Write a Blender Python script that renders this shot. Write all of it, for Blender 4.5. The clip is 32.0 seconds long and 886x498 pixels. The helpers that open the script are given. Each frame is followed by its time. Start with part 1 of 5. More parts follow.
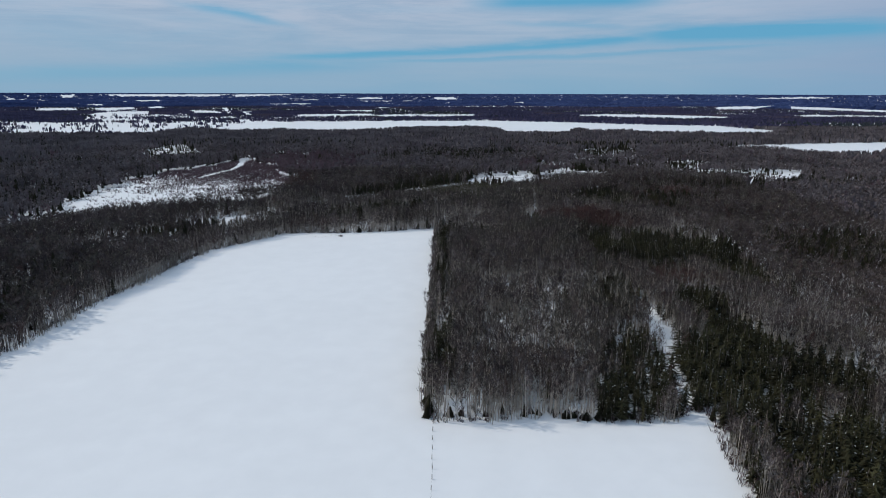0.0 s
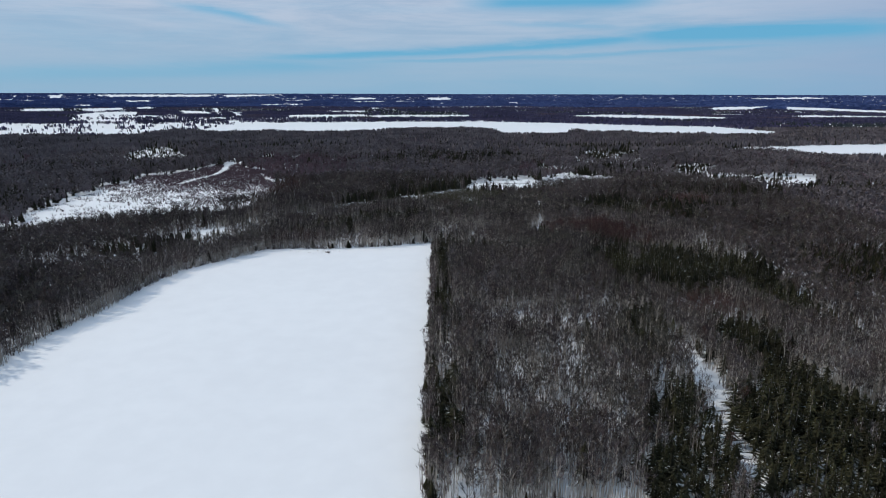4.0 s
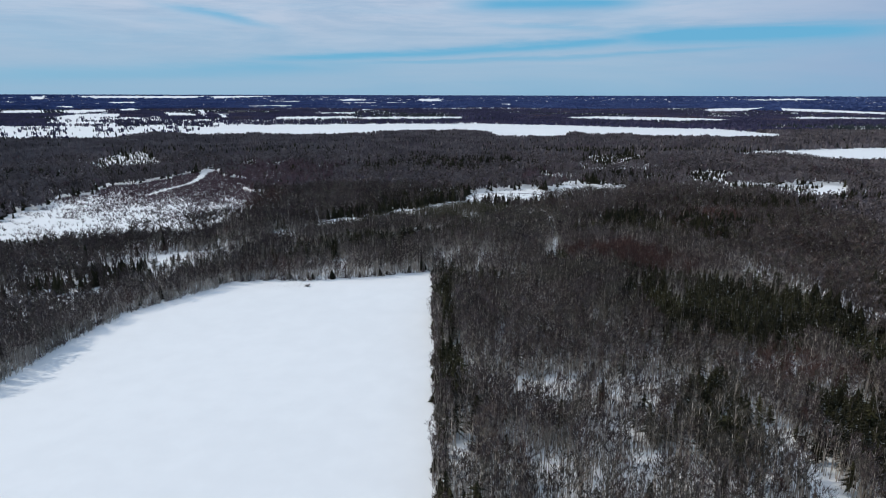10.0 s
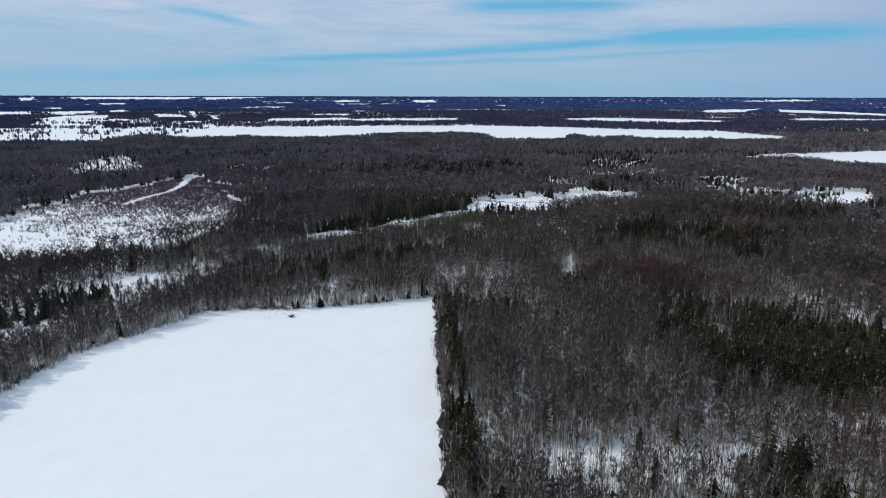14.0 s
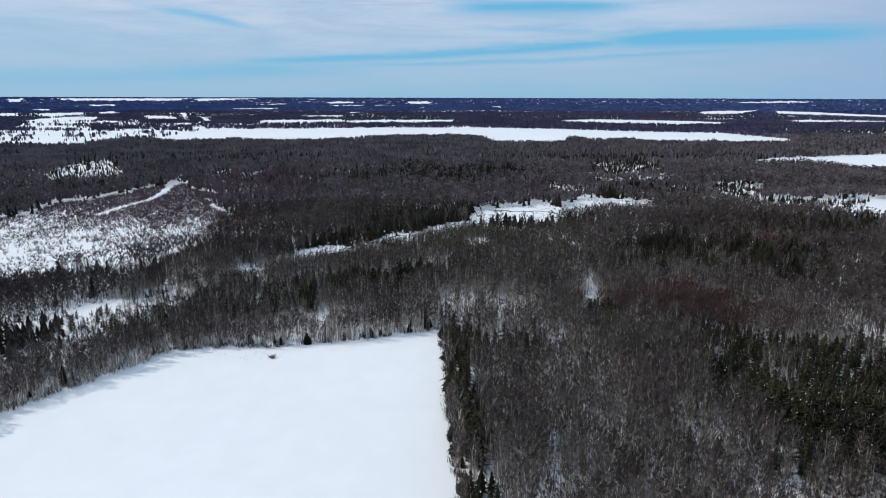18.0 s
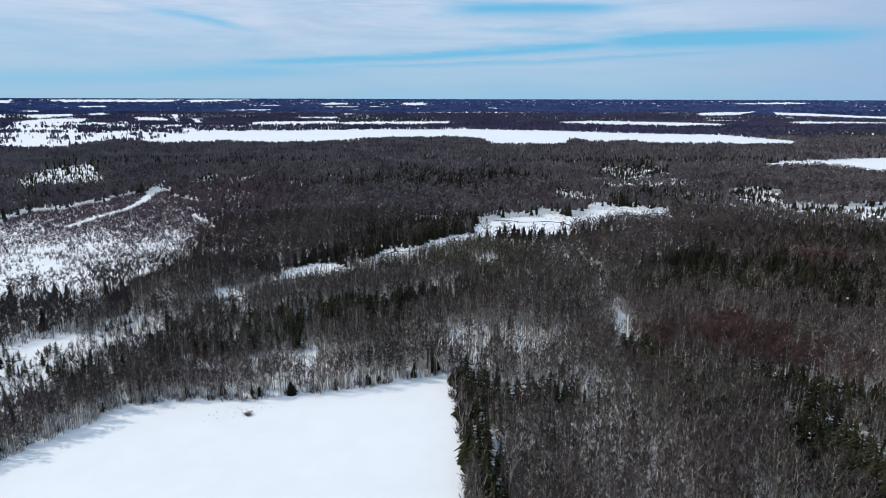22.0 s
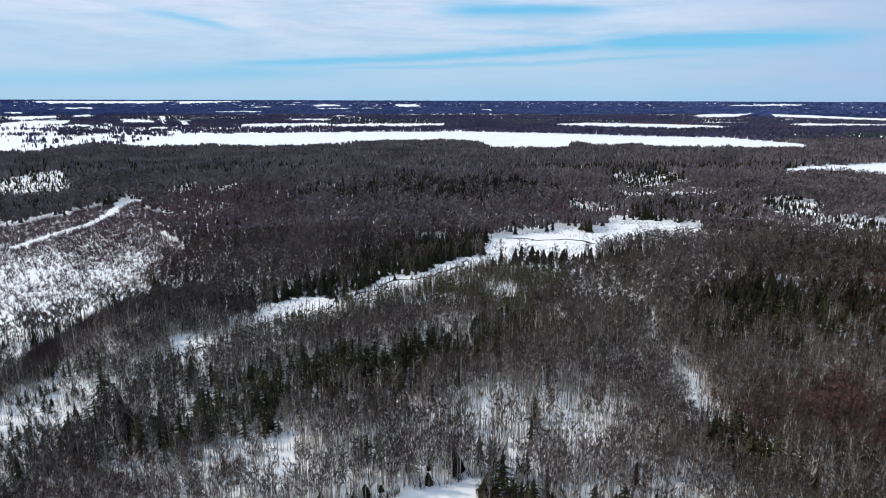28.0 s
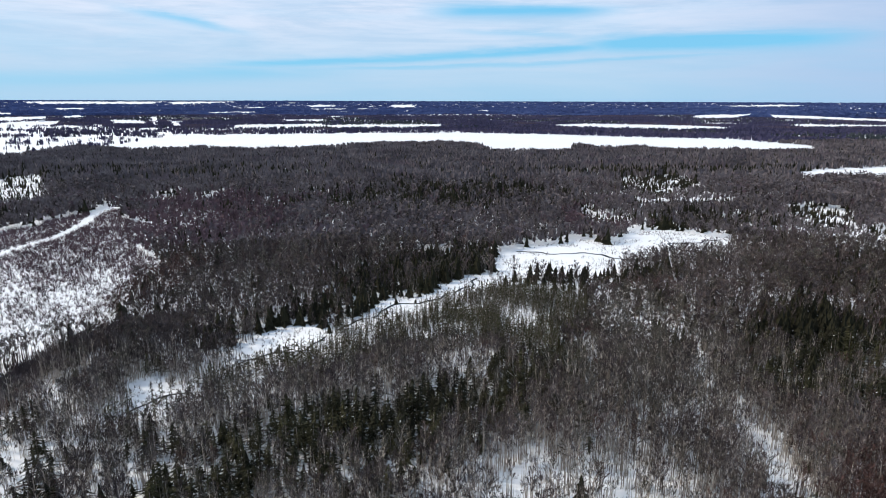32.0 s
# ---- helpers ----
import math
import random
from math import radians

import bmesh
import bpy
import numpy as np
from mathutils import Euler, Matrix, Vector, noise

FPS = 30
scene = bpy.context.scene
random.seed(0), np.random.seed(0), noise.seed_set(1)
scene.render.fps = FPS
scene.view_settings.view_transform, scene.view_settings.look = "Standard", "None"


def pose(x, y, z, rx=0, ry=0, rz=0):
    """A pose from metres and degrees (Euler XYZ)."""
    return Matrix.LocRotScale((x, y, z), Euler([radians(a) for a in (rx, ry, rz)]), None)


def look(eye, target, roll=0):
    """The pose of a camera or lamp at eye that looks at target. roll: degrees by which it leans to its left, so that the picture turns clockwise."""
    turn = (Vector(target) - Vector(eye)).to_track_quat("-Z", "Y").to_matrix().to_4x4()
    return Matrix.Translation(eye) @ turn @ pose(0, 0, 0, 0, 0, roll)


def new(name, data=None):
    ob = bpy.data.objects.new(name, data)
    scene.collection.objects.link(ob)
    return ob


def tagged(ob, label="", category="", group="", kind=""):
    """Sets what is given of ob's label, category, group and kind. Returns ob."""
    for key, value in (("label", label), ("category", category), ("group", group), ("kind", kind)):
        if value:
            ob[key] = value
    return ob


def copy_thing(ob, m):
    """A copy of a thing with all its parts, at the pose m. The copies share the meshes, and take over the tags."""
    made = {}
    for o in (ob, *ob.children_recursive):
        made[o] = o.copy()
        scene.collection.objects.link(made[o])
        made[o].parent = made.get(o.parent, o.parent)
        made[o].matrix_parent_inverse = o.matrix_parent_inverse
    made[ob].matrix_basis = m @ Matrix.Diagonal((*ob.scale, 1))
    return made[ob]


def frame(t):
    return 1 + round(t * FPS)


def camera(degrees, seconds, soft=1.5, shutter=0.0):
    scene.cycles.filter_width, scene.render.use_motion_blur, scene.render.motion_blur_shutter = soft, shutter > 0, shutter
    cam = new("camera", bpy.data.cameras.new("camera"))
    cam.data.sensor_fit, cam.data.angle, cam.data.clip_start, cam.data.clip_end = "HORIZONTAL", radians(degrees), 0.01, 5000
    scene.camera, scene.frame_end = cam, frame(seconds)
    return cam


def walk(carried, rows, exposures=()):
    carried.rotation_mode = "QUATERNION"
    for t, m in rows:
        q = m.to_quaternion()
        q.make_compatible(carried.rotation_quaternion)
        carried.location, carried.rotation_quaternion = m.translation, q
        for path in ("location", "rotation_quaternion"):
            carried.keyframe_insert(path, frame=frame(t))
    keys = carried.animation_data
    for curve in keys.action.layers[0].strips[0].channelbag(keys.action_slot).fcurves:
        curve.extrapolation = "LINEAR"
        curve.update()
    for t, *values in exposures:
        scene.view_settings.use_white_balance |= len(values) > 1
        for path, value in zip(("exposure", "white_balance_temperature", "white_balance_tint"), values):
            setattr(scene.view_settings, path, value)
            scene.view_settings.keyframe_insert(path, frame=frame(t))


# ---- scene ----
# ------------------------------------------------------------------ camera
cam = camera(70, 32.0, soft=1.0)
PATH = [
    (0.0, 0.00, 0.00, 80.00, 0.000, 13.874, 0.151),
    (2.0, -1.27, 18.42, 80.03, 0.300, 13.868, 0.150),
    (4.0, -2.59, 36.81, 80.07, 0.594, 13.851, 0.149),
    (6.0, -3.96, 55.19, 80.11, 0.881, 13.823, 0.148),
    (8.0, -5.36, 73.53, 80.16, 1.163, 13.787, 0.147),
    (10.0, -6.80, 91.84, 80.20, 1.438, 13.744, 0.147),
    (12.0, -8.26, 110.12, 80.24, 1.707, 13.696, 0.147),
    (14.0, -9.74, 128.35, 80.27, 1.970, 13.643, 0.147),
    (16.0, -11.24, 146.54, 80.28, 2.227, 13.588, 0.149),
    (18.0, -12.73, 164.68, 80.26, 2.478, 13.531, 0.150),
    (20.0, -14.23, 182.76, 80.23, 2.722, 13.475, 0.153),
    (22.0, -15.72, 200.78, 80.17, 2.961, 13.421, 0.156),
    (24.0, -17.19, 218.74, 80.07, 3.194, 13.370, 0.160),
    (26.0, -18.65, 236.62, 79.93, 3.420, 13.324, 0.165),
    (28.0, -20.08, 254.44, 79.76, 3.641, 13.284, 0.171),
    (30.0, -21.47, 272.17, 79.53, 3.855, 13.252, 0.178),
    (32.0, -22.82, 289.82, 79.26, 4.064, 13.229, 0.186),
]
walk(cam, [(t, pose(x, y, z, 90 - down, 0, -right) @ pose(0, 0, 0, 0, 0, lean)) for t, x, y, z, right, down, lean in PATH],
     exposures=[(0.0, -0.26, 6500, 10), (3.0, -0.14, 6500, 10), (9.0, -0.06, 6500, 10), (16.0, 0.05, 6500, 10), (22.0, 0.18, 6530, 10), (28.0, 0.36, 6750, 12), (32.0, 0.46, 6850, 12)])

# ------------------------------------------------------------------ sky and sun
SUN_EL, SUN_AZ = 41.0, -76.0      # degrees; azimuth clockwise from the way ahead (+y)
sun_way = Vector((math.sin(radians(SUN_AZ)) * math.cos(radians(SUN_EL)), math.cos(radians(SUN_AZ)) * math.cos(radians(SUN_EL)), math.sin(radians(SUN_EL))))
sun = new("sun", bpy.data.lights.new("sun", "SUN"))
sun.data.energy, sun.data.angle, sun.data.color = 2.25, radians(1.2), (1.0, 0.93, 0.83)
sun.matrix_world = look(sun_way * 400, (0, 0, 0))


class Nodes:
    """A small helper to wire shader nodes."""

    def __init__(self, tree):
        self.tree = tree
        tree.nodes.clear()

    def add(self, kind, inputs=()):
        node = self.tree.nodes.new(kind)
        for key, value in dict(inputs).items():
            if isinstance(value, bpy.types.NodeSocket):
                self.tree.links.new(value, node.inputs[key])
            else:
                node.inputs[key].default_value = value
        return node

    def math(self, op, a, b=0.0, c=0.0, clamp=False):
        node = self.tree.nodes.new("ShaderNodeMath")
        node.operation, node.use_clamp = op, clamp
        for key, value in enumerate((a, b, c)):
            if isinstance(value, bpy.types.NodeSocket):
                self.tree.links.new(value, node.inputs[key])
            else:
                node.inputs[key].default_value = value
        return node.outputs[0]

    def smooth(self, value, low, high, out_low=0.0, out_high=1.0):
        flip = low > high
        if flip:
            low, high, out_low, out_high = high, low, out_high, out_low
        node = self.add("ShaderNodeMapRange", {"Value": value, "From Min": low, "From Max": high, "To Min": out_low, "To Max": out_high})
        node.interpolation_type = "SMOOTHSTEP"
        return node.outputs[0]

    def noise(self, vector, scale, detail=4.0, rough=0.55, warp=0.0):
        return self.add("ShaderNodeTexNoise", {"Vector": vector, "Scale": scale, "Detail": detail, "Roughness": rough, "Distortion": warp}).outputs["Fac"]

    def mix(self, factor, a, b):
        node = self.add("ShaderNodeMix", {0: factor})
        node.data_type = "RGBA"
        for key, value in ((6, a), (7, b)):
            if isinstance(value, bpy.types.NodeSocket):
                self.tree.links.new(value, node.inputs[key])
            else:
                node.inputs[key].default_value = (*value, 1.0)
        return node.outputs[2]


def build_world():
    world = bpy.data.worlds.new("sky")
    scene.world = world
    world.use_nodes = True
    n = Nodes(world.node_tree)
    sky = n.add("ShaderNodeTexSky")
    sky.sky_type, sky.sun_disc, sky.sun_elevation, sky.sun_rotation = "NISHITA", False, radians(SUN_EL), radians(SUN_AZ)
    sky.air_density, sky.dust_density, sky.ozone_density = 1.0, 0.6, 1.6
    way = n.add("ShaderNodeTexCoord").outputs["Generated"]
    parts = n.add("ShaderNodeSeparateXYZ", {0: way})
    az = n.math("ARCTAN2", parts.outputs[0], parts.outputs[1])
    el = n.math("ARCSINE", parts.outputs[2])
    flat = n.add("ShaderNodeCombineXYZ", {0: az, 1: n.math("MULTIPLY", el, 9.0), 2: 0.0}).outputs[0]
    wisps = n.noise(flat, 2.2, 7.0, 0.6, 0.6)
    fine = n.noise(flat, 7.0, 6.0, 0.65, 0.3)
    ragged = n.math("ADD", n.math("MULTIPLY", n.math("SUBTRACT", wisps, 0.5), 0.022), n.math("MULTIPLY", n.math("SUBTRACT", fine, 0.5), 0.012))
    height = n.math("ADD", el, ragged)

    def gap(centre, slope, thick, start, end, fade, depth):
        """A long blue opening between the veils of cloud."""
        off = n.math("SUBTRACT", height, n.math("MULTIPLY_ADD", az, slope, centre))
        core = n.math("EXPONENT", n.math("MULTIPLY", n.math("POWER", n.math("DIVIDE", off, thick), 2.0), -1.0))
        side = n.math("MULTIPLY", n.smooth(az, start - fade, start + fade), n.smooth(az, end + fade, end - fade))
        return n.math("MULTIPLY", n.math("MULTIPLY", core, side), depth)

    holes = None
    for args in ((0.0610, 0.0515, 0.0068, -0.24, 0.32, 0.10, 0.95), (0.0780, 0.003, 0.0115, 0.28, 0.62, 0.07, 0.95),
                 (0.1310, -0.012, 0.0110, 0.06, 0.30, 0.06, 0.95), (0.0445, 0.038, 0.0110, -0.66, -0.10, 0.16, 0.60),
                 (0.0620, -0.152, 0.0060, -0.37, -0.23, 0.05, 0.60), (0.0480, 0.030, 0.0035, -0.12, 0.45, 0.12, 0.55),
                 (0.1070, -0.062, 0.0035, 0.09, 0.27, 0.05, 0.35), (0.30, 0.0, 0.05, -2.0, 2.0, 0.5, 0.5)):
        g = gap(*args)
        holes = g if holes is None else n.math("MAXIMUM", holes, g)
    cover = n.math("SUBTRACT", n.smooth(wisps, 0.25, 0.62, 0.72, 1.0), holes, clamp=True)
    cover = n.math("MULTIPLY", cover, n.smooth(el, -0.02, 0.035, 0.72, 1.0))
    veil = n.math("ADD", n.math("MULTIPLY", n.noise(flat, 3.1, 8.0, 0.68, 1.0), 0.6), n.math("MULTIPLY", fine, 0.4))
    cloud = n.mix(n.smooth(el, 0.0, 0.16), (3.9, 5.9, 7.9), n.mix(n.smooth(veil, 0.36, 0.62), (4.5, 6.0, 8.1), (6.5, 7.4, 9.1)))
    cloud = n.mix(n.smooth(az, 0.25, 0.75, 0.0, 0.75), cloud, (3.3, 4.8, 7.3))
    blue = n.mix(0.8, sky.outputs[0], (1.2, 5.3, 8.8))
    colour = n.mix(cover, blue, cloud)
    back = n.add("ShaderNodeBackground", {"Color": colour, "Strength": 0.085})
    n.add("ShaderNodeOutputWorld", {"Surface": back.outputs[0]})


build_world()


# ------------------------------------------------------------------ materials
def material(name, dark, light, patch=0.02, grain=1.0, rough=0.9, tint=None, tint_scale=0.2, bump=0.0, bump_scale=1.0, spec=0.2, cover=1.0):
    """Two colours mixed by a broad and a fine noise, at real-world size; tint: a third colour in blotches of its own;
    cover: the share of a spray that its fine twigs fill, the rest is open air."""
    mat = bpy.data.materials.new(name)
    mat.use_nodes = True
    n = Nodes(mat.node_tree)
    where = n.add("ShaderNodeNewGeometry").outputs["Position"]
    broad, small = n.noise(where, patch, 3.0), n.noise(where, grain, 3.0)
    mixed = n.smooth(n.math("ADD", n.math("MULTIPLY", broad, 0.55), n.math("MULTIPLY", small, 0.45)), 0.34, 0.66)
    colour = n.mix(mixed, dark, light)
    if tint:
        colour = n.mix(n.smooth(n.noise(where, tint_scale, 2.0), 0.55, 0.68, 0.0, 0.8), colour, tint)
    body = {"Base Color": colour, "Roughness": rough, "Specular IOR Level": spec}
    if bump:
        body["Normal"] = n.add("ShaderNodeBump", {"Height": n.noise(where, bump_scale, 5.0), "Strength": bump, "Distance": 0.3}).outputs[0]
    surface = n.add("ShaderNodeBsdfPrincipled", body).outputs[0]
    if cover < 1.0:
        lace = n.math("ADD", n.math("MULTIPLY", n.noise(where, 7.0, 3.0, 0.6), 0.7), n.math("MULTIPLY", n.noise(where, 1.1, 2.0), 0.3))
        mesh = n.smooth(lace, 0.62 - 0.3 * cover, 0.74 - 0.3 * cover)
        surface = n.add("ShaderNodeMixShader", {0: mesh, 1: n.add("ShaderNodeBsdfTransparent").outputs[0], 2: surface}).outputs[0]
    n.add("ShaderNodeOutputMaterial", {"Surface": surface})
    return mat


SNOW = material("snow", (0.790, 0.802, 0.806), (0.834, 0.846, 0.848), 0.010, 0.12, 0.75, bump=0.12, bump_scale=0.25, spec=0.25)
BARK = material("grey_bark", (0.1260, 0.1039, 0.0951), (0.3614, 0.3127, 0.2903), 0.03, 0.35, 0.95)
BARK_DARK = material("dark_maple_bark", (0.0696, 0.0552, 0.0504), (0.1980, 0.1620, 0.1464), 0.03, 0.35, 0.95)
BIRCH = material("birch_bark", (0.32, 0.30, 0.27), (0.58, 0.55, 0.50), 0.1, 2.0, 0.8)
POPLAR = material("poplar_bark", (0.2365, 0.2090, 0.1807), (0.5479, 0.4868, 0.4275), 0.06, 0.8, 0.9)
TWIG = material("bare_twigs", (0.0537, 0.0413, 0.0399), (0.1423, 0.1124, 0.1060), 0.022, 0.22, 0.95, (0.1008, 0.0774, 0.0748), 0.05, cover=0.60)
BRUSH = material("brush_shoots", (0.0438, 0.0329, 0.0337), (0.1140, 0.0869, 0.0867), 0.022, 0.22, 0.95)
TWIG_DARK = material("dark_brown_twigs", (0.0394, 0.0307, 0.0314), (0.0963, 0.0753, 0.0746), 0.022, 0.22, 0.95, cover=0.60)
TWIG_PALE = material("pale_grey_twigs", (0.0963, 0.0827, 0.0819), (0.2136, 0.1844, 0.1807), 0.022, 0.22, 0.95, cover=0.56)
TWIG_OLIVE = material("lichen_twigs", (0.0581, 0.0509, 0.0427), (0.1292, 0.1155, 0.0958), 0.03, 0.25, 0.95, cover=0.60)
TWIG_RED = material("red_twigs", (0.0544, 0.0305, 0.0275), (0.1235, 0.0693, 0.0613), 0.03, 0.25, 0.95, cover=0.60)
TWIG_MAUVE = material("mauve_twigs", (0.070, 0.045, 0.054), (0.150, 0.100, 0.115), 0.03, 0.25, 0.95)
TWIG_MID = material("middle_twigs", (0.0785, 0.0667, 0.0708), (0.1875, 0.1624, 0.1692), 0.016, 0.10, 0.95, (0.1394, 0.1090, 0.1234), 0.03)
# mauve of bare crowns, cooled further by distance haze put into the colour
TWIG_FAR_HAZED = material("far_twigs_hazed", (0.036, 0.034, 0.068), (0.072, 0.066, 0.122), 0.006, 0.05, 0.95, (0.085, 0.062, 0.078), 0.006)
NEEDLE = material("spruce_needles", (0.0089, 0.0085, 0.0045), (0.0284, 0.0270, 0.0125), 0.04, 0.4, 0.9)
NEEDLE_FIR = material("fir_needles", (0.0126, 0.0120, 0.0060), (0.0399, 0.0380, 0.0175), 0.04, 0.4, 0.9, cover=0.82)
NEEDLE_OLIVE = material("olive_needles", (0.0252, 0.0240, 0.0110), (0.0693, 0.0660, 0.0300), 0.04, 0.4, 0.9, cover=0.82)
# blue of the air before the ridges, painted into the twig colour
TWIG_HAZE_BLUE = material("skyline_twigs_hazed", (0.034, 0.053, 0.145), (0.060, 0.092, 0.215), 0.004, 0.04, 0.95)
# spruce needles made paler and bluer, with the haze of distance mixed in
NEEDLE_FAR_HAZED = material("far_needles_hazed", (0.014, 0.018, 0.022), (0.038, 0.046, 0.050), 0.01, 0.08, 0.9)
POSTWOOD = material("weathered_post_wood", (0.10, 0.085, 0.07), (0.24, 0.21, 0.18), 0.5, 6.0, 0.9)
WIRE = material("fence_wire", (0.10, 0.10, 0.10), (0.2, 0.2, 0.2), 1.0, 8.0, 0.5)
WATER = material("dark_stream_water", (0.012, 0.015, 0.018), (0.03, 0.034, 0.036), 0.1, 0.6, 0.15, spec=0.5)
STRAW = material("dry_grass", (0.17, 0.13, 0.085), (0.33, 0.26, 0.17), 0.2, 1.5, 0.9)
SIDING = material("white_siding", (0.62, 0.63, 0.65), (0.75, 0.76, 0.78), 0.05, 0.6, 0.6)
BARNWOOD = material("grey_barn_boards", (0.14, 0.12, 0.11), (0.26, 0.23, 0.21), 0.08, 0.8, 0.9)
SHINGLE = material("dark_roof", (0.05, 0.05, 0.06), (0.11, 0.11, 0.12), 0.08, 0.8, 0.8)
PANE = material("dark_window_glass", (0.02, 0.025, 0.03), (0.04, 0.05, 0.06), 0.3, 2.0, 0.1, spec=0.5)

# ------------------------------------------------------------------ plan, in metres
FIELD = [(-5, 376), (-28, 368), (-59, 361), (-76, 362), (-93, 360), (-104, 343), (-122, 318), (-127, 286), (-131, 256), (-135, 235), (-137, 205), (-138, 182), (-145, 130), (-160, 60), (-160, -300), (64, -300), (62, 113), (64, 125), (66, 138), (68, 149), (62, 146), (58, 143.5), (39, 143), (25, 145.5), (14, 144), (-2, 143), (-6, 153), (-5.5, 221), (-5, 282)]
TRAIL = [(63, 143), (66, 158), (68.5, 172), (71.5, 187), (75.5, 199), (77.5, 211), (77.8, 221), (77, 231)]
SHRUBLAND = [(-262, 380), (-266, 418), (-275, 463), (-283, 518), (-288, 587), (-282, 630), (-268, 680), (-255, 740), (-236, 772), (-208, 738), (-190, 704), (-160, 640), (-140, 590), (-128, 543), (-130, 507), (-136, 474), (-142, 464), (-152, 459), (-168, 456), (-188, 449), (-207, 441), (-228, 431), (-249, 412), (-253, 378)]
TRACK = [(-232, 606), (-230, 640), (-223, 668), (-226, 704), (-235, 743), (-242, 800)]
GLADE = [(-147, 396), (-140, 408), (-135, 416), (-124, 404), (-131, 393), (-131, 380), (-126, 365), (-132, 372), (-136, 385)]
OLD_TRACK = [(71, 482), (66, 454), (65, 437), (63, 421), (57, 405), (50, 392)]
BOG_A = [(-99, 459), (-96, 469), (-85, 459), (-79, 447), (-89, 437)]
BOG_B = [(-74, 473), (-75, 492), (-65, 509), (-47, 500), (-44, 486), (-56, 478), (-67, 470)]
BOG_C = [(-47, 506), (-37, 522), (-25, 540), (-8, 538), (-12, 518), (-31, 498)]
BOG_D = [(-14, 532), (-10, 548), (10, 574), (26, 562), (8, 540), (0, 524)]
BOG_M = [(16, 560), (23, 590), (32, 619), (47, 627), (87, 647), (96, 628), (119, 670), (144, 668), (180, 640), (152, 611), (116, 605), (88, 581), (70, 563), (51, 567), (32, 562), (18, 553)]
STRIP_W = [(-1700, 1760), (-965, 1711), (-838, 1711), (-590, 1735), (-342, 1818), (-131, 1851), (142, 1884), (118, 1420), (65, 1476), (-60, 1458), (-109, 1383), (-186, 1334), (-243, 1320), (-345, 1336), (-432, 1304), (-488, 1337), (-542, 1384), (-560, 1336), (-561, 1278), (-539, 1199), (-650, 1200), (-1700, 1150)]
STRIP_E = [(142, 1884), (371, 1793), (542, 1666), (708, 1619), (702, 1532), (736, 1402), (652, 1266), (543, 1268), (450, 1285), (405, 1299), (397, 1365), (344, 1299), (314, 1300), (288, 1398), (247, 1272), (195, 1259), (120, 1271), (118, 1420)]
EAST = [(430, 984), (488, 1019), (526, 1029), (663, 1065), (796, 1090), (563, 826), (503, 854), (481, 857), (477, 879), (467, 905), (434, 917), (382, 896)]
# far fields, group by group
MIDLAND = [[(-556, 2344), (-536, 2501), (-288, 2599), (-229, 2111), (-350, 2024), (-486, 2064)], [(-262, 2401), (-118, 2544), (130, 2550), (123, 2098), (-63, 2030), (-217, 2028)], [(484, 2444), (673, 2657), (856, 2573), (988, 2430), (1028, 2233), (853, 1913), (702, 1891), (559, 1927), (497, 2021), (428, 2150)], [(960, 2500), (1053, 2560), (1250, 2560), (1180, 2400), (1000, 2360)], [(-483, 2890), (-325, 2929), (-291, 2631), (-428, 2567)]]
EASTERN = [[(1280, 3074), (1413, 3299), (1770, 3433), (1493, 2996), (1303, 2771), (1145, 2736)], [(1814, 3390), (1923, 3226), (1910, 2923), (1900, 2712), (1979, 2599), (1730, 2296), (1648, 2376), (1620, 2539), (1539, 2730), (1536, 2899)], [(1263, 2352), (1400, 2480), (1560, 2440), (1617, 2400), (1672, 2360), (1492, 2168), (1232, 2078), (1127, 1993), (1171, 2168)], [(1998, 4226), (2498, 4385), (2486, 4120), (2261, 3817), (1865, 3890)], [(2299, 3397), (2391, 3369), (2136, 3030), (2091, 3108)]]
WESTERN = [[(-1265, 2278), (-1331, 2494), (-1336, 2647), (-1223, 2690), (-1004, 2232), (-1059, 2159), (-1061, 1990)], [(-997, 1762), (-1179, 2110), (-1137, 2149), (-1174, 2411), (-1101, 2376), (-977, 2499), (-811, 2078), (-849, 1956), (-721, 1605), (-815, 1582)], [(-1553, 2869), (-1472, 3085), (-1282, 2715), (-1298, 2540), (-1350, 2529)], [(-1411, 3070), (-1373, 3199), (-1203, 2810), (-1260, 2770)], [(-1753, 2788), (-1656, 2920), (-1430, 2533), (-1538, 2464)], [(-1095, 2787), (-1031, 2796), (-902, 2644), (-784, 2316), (-857, 2340), (-909, 2336)], [(-872, 2743), (-810, 2729), (-624, 2125), (-650, 2125)]]
RIDGE = [[(-1854, 3856), (-1762, 4024), (-1490, 3471), (-1585, 3369)], [(-2239, 4323), (-2094, 4804), (-1564, 4958), (-1449, 4185), (-1748, 4030), (-1979, 3985)], [(-2436, 4117), (-2510, 4409), (-2147, 3810), (-2181, 3701)], [(-1495, 4517), (-1267, 5225), (-1073, 4622), (-1300, 4038)], [(-989, 3623), (-778, 3815), (-682, 3329), (-882, 3263)], [(-1015, 4200), (-848, 4430), (-758, 3938), (-915, 3821)], [(-1819, 3293), (-1765, 3383), (-1513, 2933), (-1598, 2853)]]
